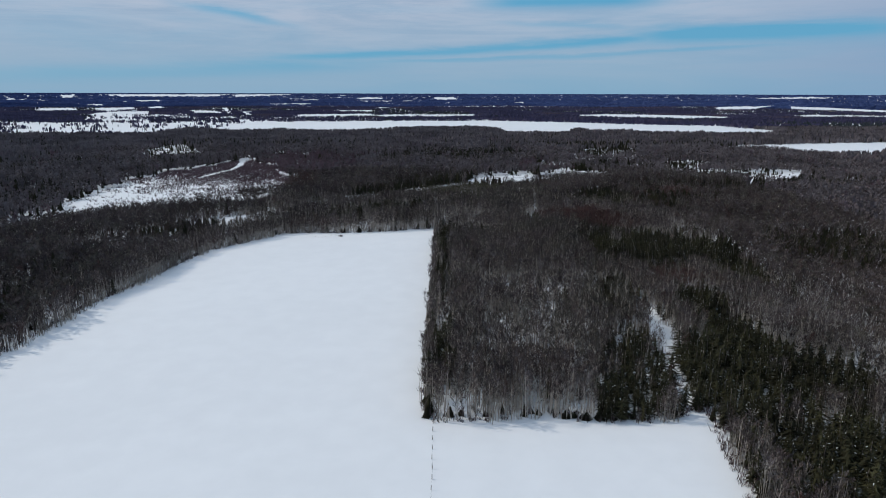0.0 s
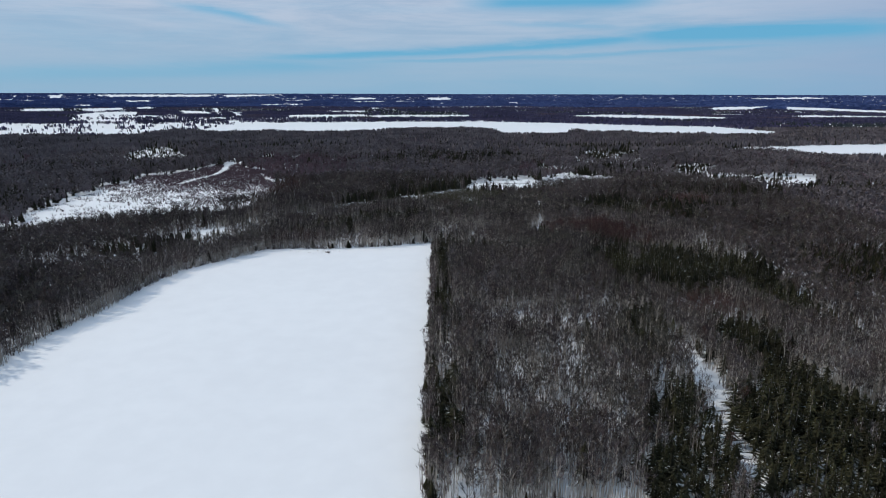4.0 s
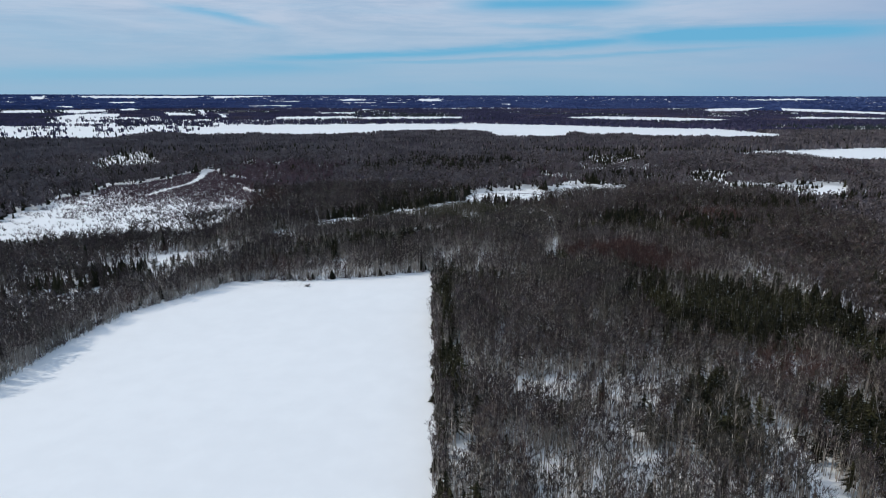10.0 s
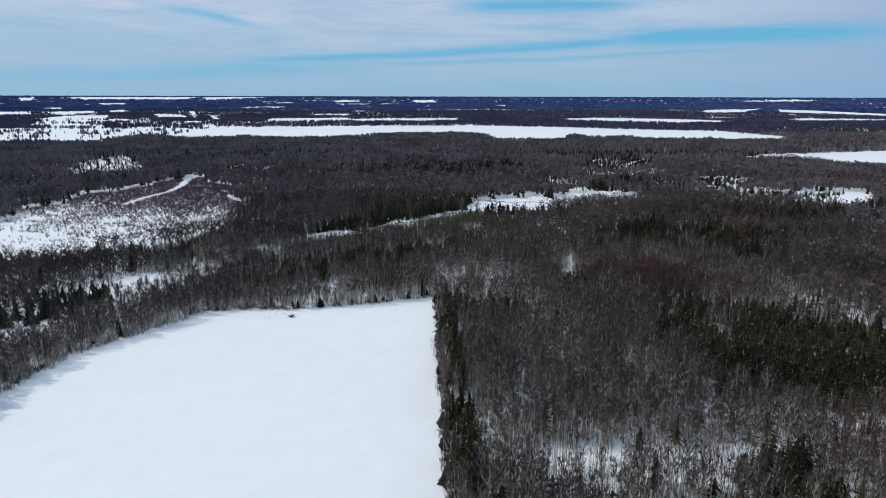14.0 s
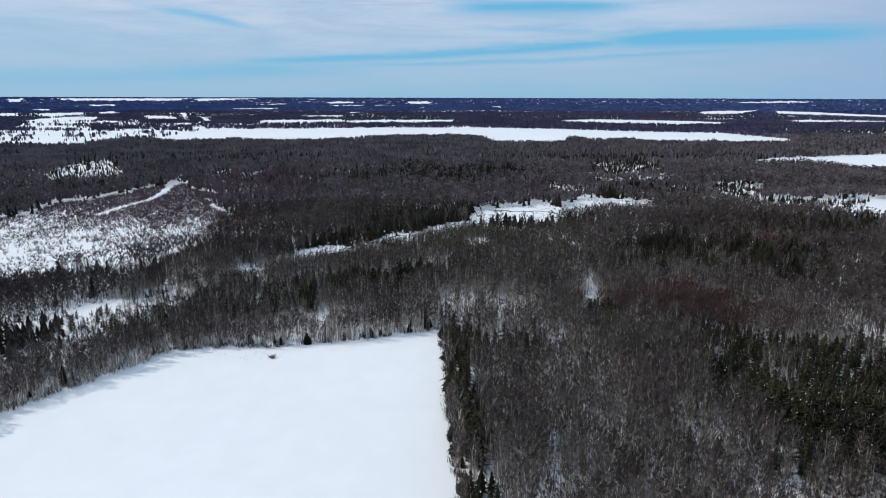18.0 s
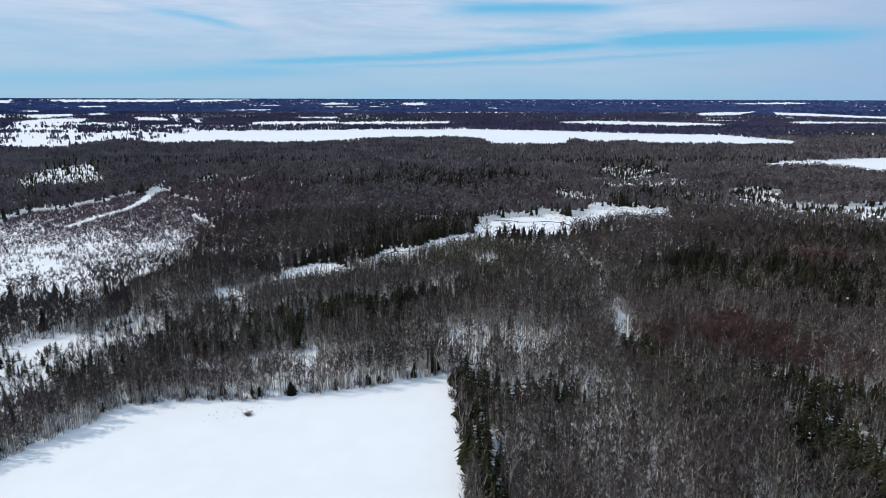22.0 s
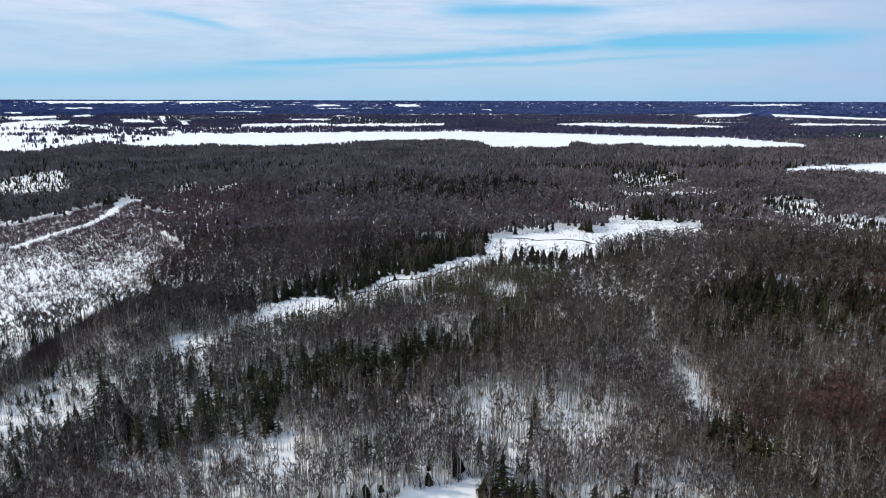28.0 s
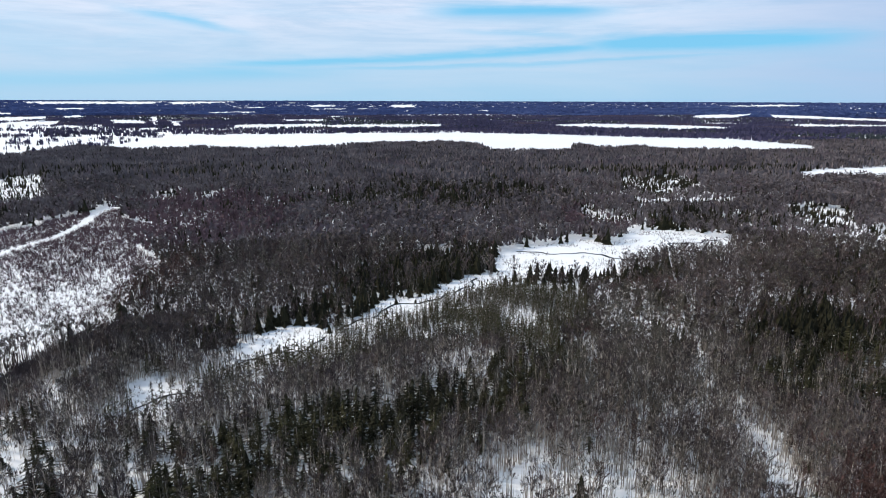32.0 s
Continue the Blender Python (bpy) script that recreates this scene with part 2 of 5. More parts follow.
CENTRE = [[(-561, 4190), (-333, 4363), (-290, 3712), (-469, 3689)], [(-283, 4318), (-115, 4334), (-110, 3850), (-249, 3795)], [(-937, 5296), (-810, 5318), (-700, 4651), (-820, 4683)], [(-345, 3305), (-265, 3281), (-240, 2909), (-301, 2936)], [(-72, 4586), (94, 4813), (75, 4126), (-49, 4167)], [(2, 3943), (57, 3946), (44, 3542), (3, 3539)], [(430, 4033), (530, 4073), (451, 3547), (384, 3584)], [(-613, 4522), (-452, 4706), (-404, 4132), (-550, 4110)]]
HEDGED = [[(-953, 2075), (-695, 2157), (-368, 2123), (-153, 1945), (-133, 1682), (-421, 1606), (-711, 1583)], [(-140, 1978), (143, 1980), (117, 1685), (-120, 1683)]]


def slim(polys, share):
    """Far fields drawn in along the line of sight from the start of the flight, where woods on the near side stand before them."""
    out = []
    for poly in polys:
        cx, cy = sum(p[0] for p in poly) / len(poly), sum(p[1] for p in poly) / len(poly)
        far = math.hypot(cx, cy)
        ux, uy = cx / far, cy / far
        pull = [(1 - share) * ((x - cx) * ux + (y - cy) * uy) for x, y in poly]
        out.append([(x - ux * r, y - uy * r) for (x, y), r in zip(poly, pull)])
    return out


RIDGE, CENTRE = slim(RIDGE, 0.42), slim(CENTRE, 0.36)
MIDLAND, WESTERN = slim(MIDLAND, 0.62), slim(WESTERN, 0.78)
EASTERN = slim(EASTERN[:3], 0.62) + slim(EASTERN[3:], 0.30)
ROAD = [(-1018, 3010), (-762, 2311)]
# wet ground south of the bog, with stunted spruces
FRINGE = [(-100, 446), (-72, 470), (-48, 498), (-14, 528), (10, 545), (30, 550), (55, 538), (45, 500), (20, 470), (4, 482), (-24, 476), (-52, 455), (-76, 442), (-92, 430)]
# open ground strewn with young conifers and bushes
SPECKLED = [
    [(190, 905), (220, 940), (285, 945), (250, 835), (200, 795), (172, 820)], [(112, 750), (124, 760), (113, 680), (101, 670), (102, 701)], [(160, 778), (250, 780), (222, 740), (146, 738)],
    [(262, 740), (296, 755), (312, 731), (258, 655), (236, 655), (234, 676)], [(267, 658), (293, 656), (350, 650), (315, 610), (258, 612), (242, 618)]]
OPENING = [(282, 612), (290, 632), (318, 657), (341, 665), (372, 655), (345, 612), (303, 572), (272, 578)]
CLEARING = [[(-359, 764), (-412, 882), (-425, 934), (-421, 963), (-411, 991), (-383, 968), (-324, 846), (-309, 822), (-314, 784), (-331, 789), (-354, 804), (-351, 769)], [(-337, 897), (-330, 909), (-321, 908), (-315, 885), (-326, 885)], [(-229, 832), (-211, 859), (-199, 816), (-217, 803)], [(-187, 824), (-169, 853), (-159, 823), (-173, 799)]]
ALDER_BANK = [(-131, 436), (-133, 455), (-132, 474), (-127, 494), (-118, 510), (-106, 514)]

# stands of one kind: centre x, y, half-widths, lean of the long axis in degrees, share of that kind
CONIFER = [(56, 178, 24, 8, 65, 0.7), (54, 156, 22, 10, 66, 0.8), (66, 232, 20, 9, 76, 0.6), (48, 228, 5, 4, 0, 0.7), (86, 178, 28, 12, 60, 0.9), (82, 158, 30, 16, 77, 0.9), (90, 120, 26, 20, 0, 0.92), (97, 226, 24, 12, 62, 0.88), (13, 352, 18, 9, -4, 0.6), (5, 357, 14, 8, -50, 0.75)]
CONIFER += [(-1.5, 184, 5, 20, 0, 0.95), (-1, 255, 5, 24, 0, 0.95), (-0.5, 328, 5, 35, 0, 0.9), (102, 300, 34, 24, 0, 0.95), (128, 256, 34, 10, -80, 0.92), (80, 306, 14, 20, 0, 0.8)]
CONIFER += [(129, 306, 46, 12, -77, 0.85), (120, 318, 36, 22, -65, 0.92), (106, 318, 36, 13, 56, 0.9), (80, 327, 23, 9, 76, 0.85), (95, 351, 25, 8, -41, 0.85), (57, 376, 18, 6, -77, 0.92), (104, 166, 26, 13, -60, 0.9), (-120, 436, 8, 6, 0, 0.5)]
CONIFER += [(121, 480, 46, 26, 44, 0.55), (108, 466, 42, 14, 45, 0.75), (140, 456, 60, 40, 0, 0.65), (10, 457, 33, 16, 57, 0.65), (-40, 426, 36, 15, 4, 0.8), (-42, 410, 26, 9, -6, 0.7), (-64, 404, 16, 9, -19, 0.7), (-93, 406, 21, 6, -60, 0.6), (-118, 372, 22, 14, 10, 0.6), (-92, 394, 20, 14, 0, 0.5), (-136, 386, 18, 10, 0, 0.6), (-158, 350, 26, 8, 18, 0.45), (-37, 537, 59, 16, 43, 0.5), (88, 560, 72, 8, 22, 0.4)]
CONIFER += [(120, 620, 60, 9, 15, 0.5), (-10, 580, 52, 20, 40, 0.6), (12, 815, 105, 85, 10, 0.55), (-60, 780, 60, 24, 30, 0.5), (60, 560, 40, 7, 0, 0.4), (200, 315, 32, 40, -40, 0.6), (-215, 425, 60, 16, 25, 0.55), (-340, 480, 70, 60, 0, 0.5), (-420, 700, 130, 60, 10, 0.4), (240, 540, 70, 50, 10, 0.45), (330, 560, 120, 26, 0, 0.5), (-150, 372, 14, 14, 25, 0.5), (-165, 240, 14, 60, 5, 0.35), (-190, 200, 30, 30, 0, 0.45)]
CONIFER += [(300, 980, 200, 40, 0, 0.5), (-260, 1000, 160, 60, 0, 0.35), (180, 690, 60, 30, 0, 0.5), (70, 850, 30, 60, 0, 0.6)]
RED = [(97, 256, 20, 15, 0, 0.85), (92, 385, 30, 18, -52, 0.92), (78, 390, 20, 16, 0, 0.92), (176, 489, 38, 19, 47, 0.7), (-72, 371, 18, 6, 0, 0.6), (-128, 560, 14, 60, 0, 0.7)]
RED += [(-165, 690, 70, 70, 0, 0.8), (-160, 760, 60, 70, 0, 0.8), (-140, 400, 18, 12, 0, 0.5), (-70, 1180, 160, 90, 0, 0.25), (420, 1000, 140, 60, 0, 0.2), (105, 690, 26, 40, 0, 0.7), (80, 540, 26, 14, 0, 0.5)]
# pale-stemmed birches among the hardwoods
BIRCHES = [(132, 206, 36, 24, 12, 0.8), (6, 176, 10, 20, 0, 0.12), (12, 398, 34, 18, 0, 0.12)]
OLIVE = [(66, 232, 30, 10, 76, 0.85), (55, 345, 24, 12, 10, 0.75), (63, 309, 16, 10, 61, 0.85), (63, 493, 42, 17, 77, 0.6), (44, 190, 30, 26, 0, 0.25), (42, 440, 28, 18, 0, 0.5), (-30, 470, 36, 12, 20, 0.4)]
THIN = [(21, 253, 16, 8, 0, 1.35), (20, 243, 10, 5, 0, 1.0), (56, 254, 9, 7, 20, 1.25), (18, 215, 10, 7, -9, 0.8), (28, 205, 9, 5, 0, 0.65), (45, 212, 11, 6, 10, 0.72), (31, 195, 16, 5, 0, 0.6), (36, 182, 14, 5, 0, 0.7), (14, 178, 9, 6, 0, 0.9), (75, 296, 6, 5, 0, 0.8), (26, 152, 26, 5, 0, 0.4), (-1, 218, 4, 13, 0, 1.2), (-1, 286, 4, 7, 0, 1.0)]
THIN += [(14, 399, 26, 17, 0, 0.56), (-2, 385, 18, 8, 0, 0.56), (-50, 385, 40, 12, 0, 0.34), (57, 409, 20, 6, 66, 0.6), (-104, 406, 20, 9, -50, 0.85), (148, 338, 44, 7, -73, 1.3), (83, 310, 24, 4, 62, 0.45), (103, 408, 27, 5, -47, 0.75), (40, 440, 26, 16, 0, 0.35)]
THIN += [(-152, 343, 30, 9, 18, 0.8), (170, 556, 26, 12, 10, 0.6), (-130, 900, 60, 24, 0, 0.4)]
# places where the trees stay low: centre x, y, half-widths, lean, how much lower
LOW = [(72, 200, 26, 3, 73, 0.7), (-155, 444, 44, 14, 10, 1.0), (235, 640, 60, 25, 0, 0.6), (215, 785, 90, 26, 0, 0.7), (-350, 790, 70, 30, 0, 0.6), (-190, 785, 50, 20, 0, 0.6), (140, 590, 50, 18, 10, 0.45), (-35, 492, 85, 22, 36, 0.6), (60, 545, 60, 14, 5, 0.6), (-135, 392, 30, 20, 10, 0.6), (-126, 362, 12, 12, 0, 0.7), (-190, 440, 70, 12, 18, 0.6), (-185, 700, 50, 50, 0, 0.35), (118, 700, 22, 30, 0, 0.6), (-360, 820, 60, 40, 0, 0.6),
       (300, 600, 60, 26, 0, 0.6), (-165, 325, 34, 14, 18, 0.5), (-230, 420, 40, 20, 20, 0.5)]


# ------------------------------------------------------------------ plan tools
def lattice(ix, iy, seed):
    """A fixed random number in 0..1 for each whole-numbered place."""
    h = (ix.astype(np.int64) * 374761393 + iy.astype(np.int64) * 668265263 + seed * 974711) & 0x7FFFFFFF
    h = ((h ^ (h >> 13)) * 1274126177) & 0x7FFFFFFF
    return ((h ^ (h >> 16)) & 0xFFFF) / 65535.0


def rough_map(x, y, size, seed=0):
    """Smooth noise in 0..1 over the plan, with hills about size metres across."""
    u, v = x / size, y / size
    i, j = np.floor(u), np.floor(v)
    a, b = u - i, v - j
    a, b = a * a * (3 - 2 * a), b * b * (3 - 2 * b)
    low = lattice(i, j, seed) * (1 - a) + lattice(i + 1, j, seed) * a
    high = lattice(i, j + 1, seed) * (1 - a) + lattice(i + 1, j + 1, seed) * a
    return low * (1 - b) + high * b


def inside(x, y, poly):
    hit = np.zeros(x.shape, bool)
    for (x0, y0), (x1, y1) in zip(poly, poly[1:] + poly[:1]):
        if y0 != y1:
            hit ^= ((y0 > y) != (y1 > y)) & (x < (x1 - x0) * (y - y0) / (y1 - y0) + x0)
    return hit


def from_line(x, y, line):
    best = np.full(x.shape, 1e9)
    for (x0, y0), (x1, y1) in zip(line, line[1:]):
        dx, dy = x1 - x0, y1 - y0
        s = np.clip(((x - x0) * dx + (y - y0) * dy) / (dx * dx + dy * dy), 0, 1)
        best = np.minimum(best, np.hypot(x - x0 - s * dx, y - y0 - s * dy))
    return best


def stands(x, y, table):
    """The share, 0..1, of a kind of stand at each place, with soft ragged borders."""
    best = np.zeros(x.shape)
    wob = (rough_map(x, y, 14, 5) - 0.5) * 0.7 + (rough_map(x, y, 5, 6) - 0.5) * 0.5
    for cx, cy, rx, ry, lean, share in table:
        c, s = math.cos(radians(lean)), math.sin(radians(lean))
        u, v = ((x - cx) * c + (y - cy) * s) / rx, ((y - cy) * c - (x - cx) * s) / ry
        r = np.sqrt(u * u + v * v) + wob
        best = np.maximum(best, share * np.clip((1.25 - r) / 0.5, 0, 1))
    return best


def ground_z(x, y):
    x, y = np.asarray(x, float), np.asarray(y, float)
    d = np.hypot(x, y)
    far = 50 * np.clip((d - 2600) / 2300, 0, 0.99) ** 1.3
    roll = (rough_map(x, y, 420, 3) - 0.5) * 9 * np.clip((d - 3300) / 900, 0, 1) * np.clip((5000 - d) / 300, 0, 1)
    drift = (rough_map(x, y, 60, 8) - 0.5) * 0.25 + (rough_map(x, y, 24, 9) - 0.5) * 0.06
    far = far + 17 * np.clip((d - 4300) / 600, 0, 1)
    return far + roll + drift * np.clip(d / 60, 0.2, 1)


# ------------------------------------------------------------------ ground
def axis(stops):
    values = []
    for start, end, step in stops:
        values.extend(np.arange(start, end, step))
    return np.array(values + [stops[-1][1]], float)


def mesh_from(name, verts, faces, mats, index=None, smooth=False):
    """A mesh from arrays: verts (n, 3), faces (m, 3) or (m, 4)."""
    verts, faces = np.asarray(verts, np.float32), np.asarray(faces, np.int32)
    me, k = bpy.data.meshes.new(name), faces.shape[1]
    me.vertices.add(len(verts))
    me.vertices.foreach_set("co", verts.ravel())
    me.loops.add(faces.size)
    me.loops.foreach_set("vertex_index", faces.ravel())
    me.polygons.add(len(faces))
    me.polygons.foreach_set("loop_start", np.arange(len(faces), dtype=np.int32) * k)
    if index is not None:
        me.polygons.foreach_set("material_index", np.asarray(index, np.int32))
    me.polygons.foreach_set("use_smooth", np.full(len(faces), smooth))
    for mat in mats:
        me.materials.append(mat)
    me.update(calc_edges=True)
    return me


def build_ground():
    xs = axis([(-5100, -1000, 100), (-1000, -300, 25), (-300, 300, 15), (300, 1000, 25), (1000, 5100, 100)])
    ys = axis([(-1500, -100, 100), (-100, 700, 16), (700, 1500, 20), (1500, 5100, 50)])
    gx, gy = np.meshgrid(xs, ys)
    verts = np.stack([gx, gy, ground_z(gx, gy)], -1).reshape(-1, 3)
    w, n = len(xs), len(ys)
    i = (np.arange(n - 1)[:, None] * w + np.arange(w - 1)).ravel()
    faces = np.stack([i, i + 1, i + 1 + w, i + w], -1)
    ob = new("ground", mesh_from("ground", verts, faces, [SNOW], smooth=True))
    tagged(ob, "snow-covered open land with soft wind drifts", "ground", kind="structure")


build_ground()


# ------------------------------------------------------------------ tree shapes for the woods that nobody could count
def blade(a, b, width, side):
    """One thin tapering twig from a to b."""
    a, b, side = np.array(a, float), np.array(b, float), np.array(side, float)
    side = side / (np.linalg.norm(side) + 1e-9) * width / 2
    return [a - side, a + side, b]


def spray(a, b, width, side):
    """A fan of fine twigs that opens from a towards b."""
    a, b, side = np.array(a, float), np.array(b, float), np.array(side, float)
    side = side / (np.linalg.norm(side) + 1e-9) * width / 2
    return [a, b - side, b + side]


def stem(height, r0, r1, lean, sides=3):
    verts, faces = [], []
    for k, (z, r) in enumerate(((-0.3, r0), (height, r1))):
        for s in range(sides):
            a = 2 * math.pi * s / sides
            verts.append((math.cos(a) * r + lean[0] * k, math.sin(a) * r + lean[1] * k, z))
    for s in range(sides):
        t = (s + 1) % sides
        faces += [(s, t, sides + t), (s, sides + t, sides + s)]
    return verts, faces


def wild_hardwood(rng, limbs, twigs, width, spread=1.5, top=10.0, low=0.34, long=1.3, poles=0, stout=0.10, sides=3, core=0, girth=1.0):
    """A leafless tree: a slim stem, rising limbs and a domed brush of fine twigs. Returns verts, faces and whether each face is twig."""
    lean = rng.normal(0, 0.25, 2)
    verts, faces = stem(top * 0.92, stout, 0.02, lean, sides) if sides else ([], [])
    kind = [0] * len(faces)

    def put(tri, k):
        base = len(verts)
        verts.extend(tuple(p) for p in tri)
        faces.append((base, base + 1, base + 2))
        kind.append(k)

    for k in range(poles):
        p, w = rng.uniform(-1.3, 1.3, 2), rng.normal(0, 0.35, 2)
        high, turn = rng.uniform(0.55, 0.9) * top, rng.uniform(0, 3.14)
        for s in (0.0, 1.57):
            put(blade((p[0], p[1], -0.2), (p[0] + w[0], p[1] + w[1], high), stout * 1.5, (math.cos(turn + s), math.sin(turn + s), 0)), 0)
    boughs = []
    for k in range(limbs):
        s = low + (0.86 - low) * (k + rng.uniform(0, 1)) / limbs
        a, reach = k * 2.4 + rng.uniform(-0.5, 0.5), spread * math.sin(math.pi * min(1.0, 0.30 + 0.62 * (s - low) / (0.9 - low))) * rng.uniform(0.6, 1.05)
        foot = np.array([lean[0] * s, lean[1] * s, top * s])
        tip = foot + np.array([math.cos(a) * reach, math.sin(a) * reach, min(reach * rng.uniform(0.7, 1.5), top * (0.98 - s))])
        put(blade(foot, tip, stout * 1.2, (math.sin(a), -math.cos(a), 0.2)), 0)
        boughs.append((foot, tip))
    # the thick of the crown, where sprays lie one behind the other
    for k in range(core):
        a, w, z = rng.uniform(0, 3.14), girth * rng.uniform(0.6, 1.3), top * rng.uniform(0.22, 0.5)
        p = rng.uniform(-0.55, 0.55, 2) * spread
        c, s, up = math.cos(a) * w / 2, math.sin(a) * w / 2, z + rng.uniform(0.30, 0.5) * top
        put([(p[0] - c, p[1] - s, z), (p[0] + c, p[1] + s, z + rng.uniform(-0.8, 0.8)), (p[0] * 1.3 + rng.uniform(-1, 1) * c, p[1] * 1.3 + rng.uniform(-1, 1) * s, min(up, top * 0.9))], 1)
    for k in range(twigs):
        foot, tip = boughs[k % len(boughs)]
        start = foot + (tip - foot) * rng.uniform(0.15, 1.0)
        out = (tip - foot) * (1, 1, 0)
        way = out / (np.linalg.norm(out) + 0.1) * 0.35 + rng.normal(0, 0.25, 3) + (0, 0, 0.95)
        way = way / np.linalg.norm(way) * rng.uniform(0.6, 1.2) * long
        way[2] = min(way[2], top * 1.03 - start[2])
        put(spray(start, start + way, width * rng.uniform(0.6, 1.4), rng.normal(0, 1, 3)), 1)
    return np.array(verts), np.array(faces), np.array(kind)


def wild_spruce(rng, tiers, points, stemmed=True):
    """A spruce 10 m high with ragged drooping tiers."""
    verts, faces, kind = [], [], []
    if stemmed:
        v, f = stem(9.0, 0.14, 0.04, (0, 0))
        verts, faces, kind = list(v), list(f), [0] * len(f)
    for k in range(tiers):
        s = k / tiers
        z1 = 1.6 + 8.4 * (k + 1) / tiers
        z0 = z1 - 8.4 / tiers * 1.75
        r = 1.9 * (1 - s) ** 0.85 + 0.18
        base = len(verts)
        verts.append((rng.normal(0, 0.05), rng.normal(0, 0.05), z1))
        turn = rng.uniform(0, 6.28)
        for j in range(points * 2):
            a = turn + math.pi * j / points
            q = r * (rng.uniform(0.75, 1.2) if j % 2 == 0 else rng.uniform(0.35, 0.6))
            verts.append((math.cos(a) * q, math.sin(a) * q, z0 + (0 if j % 2 == 0 else 0.45) + rng.normal(0, 0.12)))
        for j in range(points * 2):
            faces.append((base, base + 1 + j, base + 1 + (j + 1) % (points * 2)))
            kind.append(1)
    return np.array(verts), np.array(faces), np.array(kind)


def wild_fir(rng, boughs):
    """A rough, bushy conifer 9 m high: boughs of uneven length round a stem, some with a dab of snow."""
    v, f = stem(8.4, 0.14, 0.04, rng.normal(0, 0.15, 2))
    lobe = rng.uniform(0, 6.28)
    verts, faces, kind = list(v), list(f), [0] * len(f)

    def put(tri, k):
        base = len(verts)
        verts.extend(tuple(p) for p in tri)
        faces.append((base, base + 1, base + 2))
        kind.append(k)

    for k in range(boughs):
        s = (k + rng.uniform(0, 1)) / boughs
        z, a = 1.0 + 7.4 * s, k * 2.4 + rng.uniform(-0.6, 0.6)
        q = (1.65 * (1 - s) ** 0.55 + 0.3) * rng.uniform(0.5, 1.3) * (0.85 + 0.3 * math.sin(a * 2 + lobe))
        tip = (math.cos(a) * q, math.sin(a) * q, z + rng.uniform(-0.7, 0.3))
        put(blade((0, 0, z + 0.5), tip, 0.60 * (1 - 0.4 * s), (math.sin(a), -math.cos(a), rng.normal(0, 0.4))), 1)
        put(blade((0, 0, z + 0.2), (tip[0] * 0.9, tip[1] * 0.9, tip[2] - 0.1), 0.58 * (1 - 0.4 * s), (rng.normal(0, 0.4), rng.normal(0, 0.4), 1)), 1)
        if k % 12 == 4:
            put(blade((tip[0] * 0.6, tip[1] * 0.6, tip[2] + 0.30), (tip[0] * 0.95, tip[1] * 0.95, tip[2] + 0.10), 0.11, (math.sin(a), -math.cos(a), 0)), 2)
    put(blade((0.0, 0, 7.6), (0, 0, 9.3), 0.5, (1, 0.2, 0)), 1)
    return np.array(verts), np.array(faces), np.array(kind)


def far_clump(rng, count, spread, wide=1.0):
    """A tuft of distant bare crowns: many upright ragged sprays, broadest above the middle."""
    verts, faces = [], []
    for k in range(count):
        x, y = rng.uniform(-spread, spread, 2)
        a, w, h = rng.uniform(0, math.pi), wide * rng.uniform(1.4, 2.8), rng.uniform(6.5, 12.0)
        c, s, base = math.cos(a) * w / 2, math.sin(a) * w / 2, len(verts)
        verts += [(x + rng.normal(0, 0.4), y, -2.5), (x + c, y + s, h * rng.uniform(0.5, 0.85)), (x + rng.normal(0, 0.5), y + rng.normal(0, 0.5), h), (x - c, y - s, h * rng.uniform(0.5, 0.85))]
        faces += [(base, base + 1, base + 2), (base, base + 2, base + 3)]
    return np.array(verts), np.array(faces), np.ones(len(faces), int)


def low_shrub(rng, stems):
    """A knee- to head-high bush of bare shoots."""
    verts, faces = [], []
    for k in range(stems):
        a, out, up = rng.uniform(0, 6.28), rng.uniform(0.15, 0.9), rng.uniform(0.8, 2.0)
        start = np.array([rng.normal(0, 0.2), rng.normal(0, 0.2), -0.1])
        tri = blade(start, start + (math.cos(a) * out, math.sin(a) * out, up), rng.uniform(0.07, 0.16), rng.normal(0, 1, 3) * (1, 1, 0.1))
        base = len(verts)
        verts.extend(tuple(p) for p in tri)
        faces.append((base, base + 1, base + 2))
    return np.array(verts), np.array(faces), np.ones(len(faces), int)


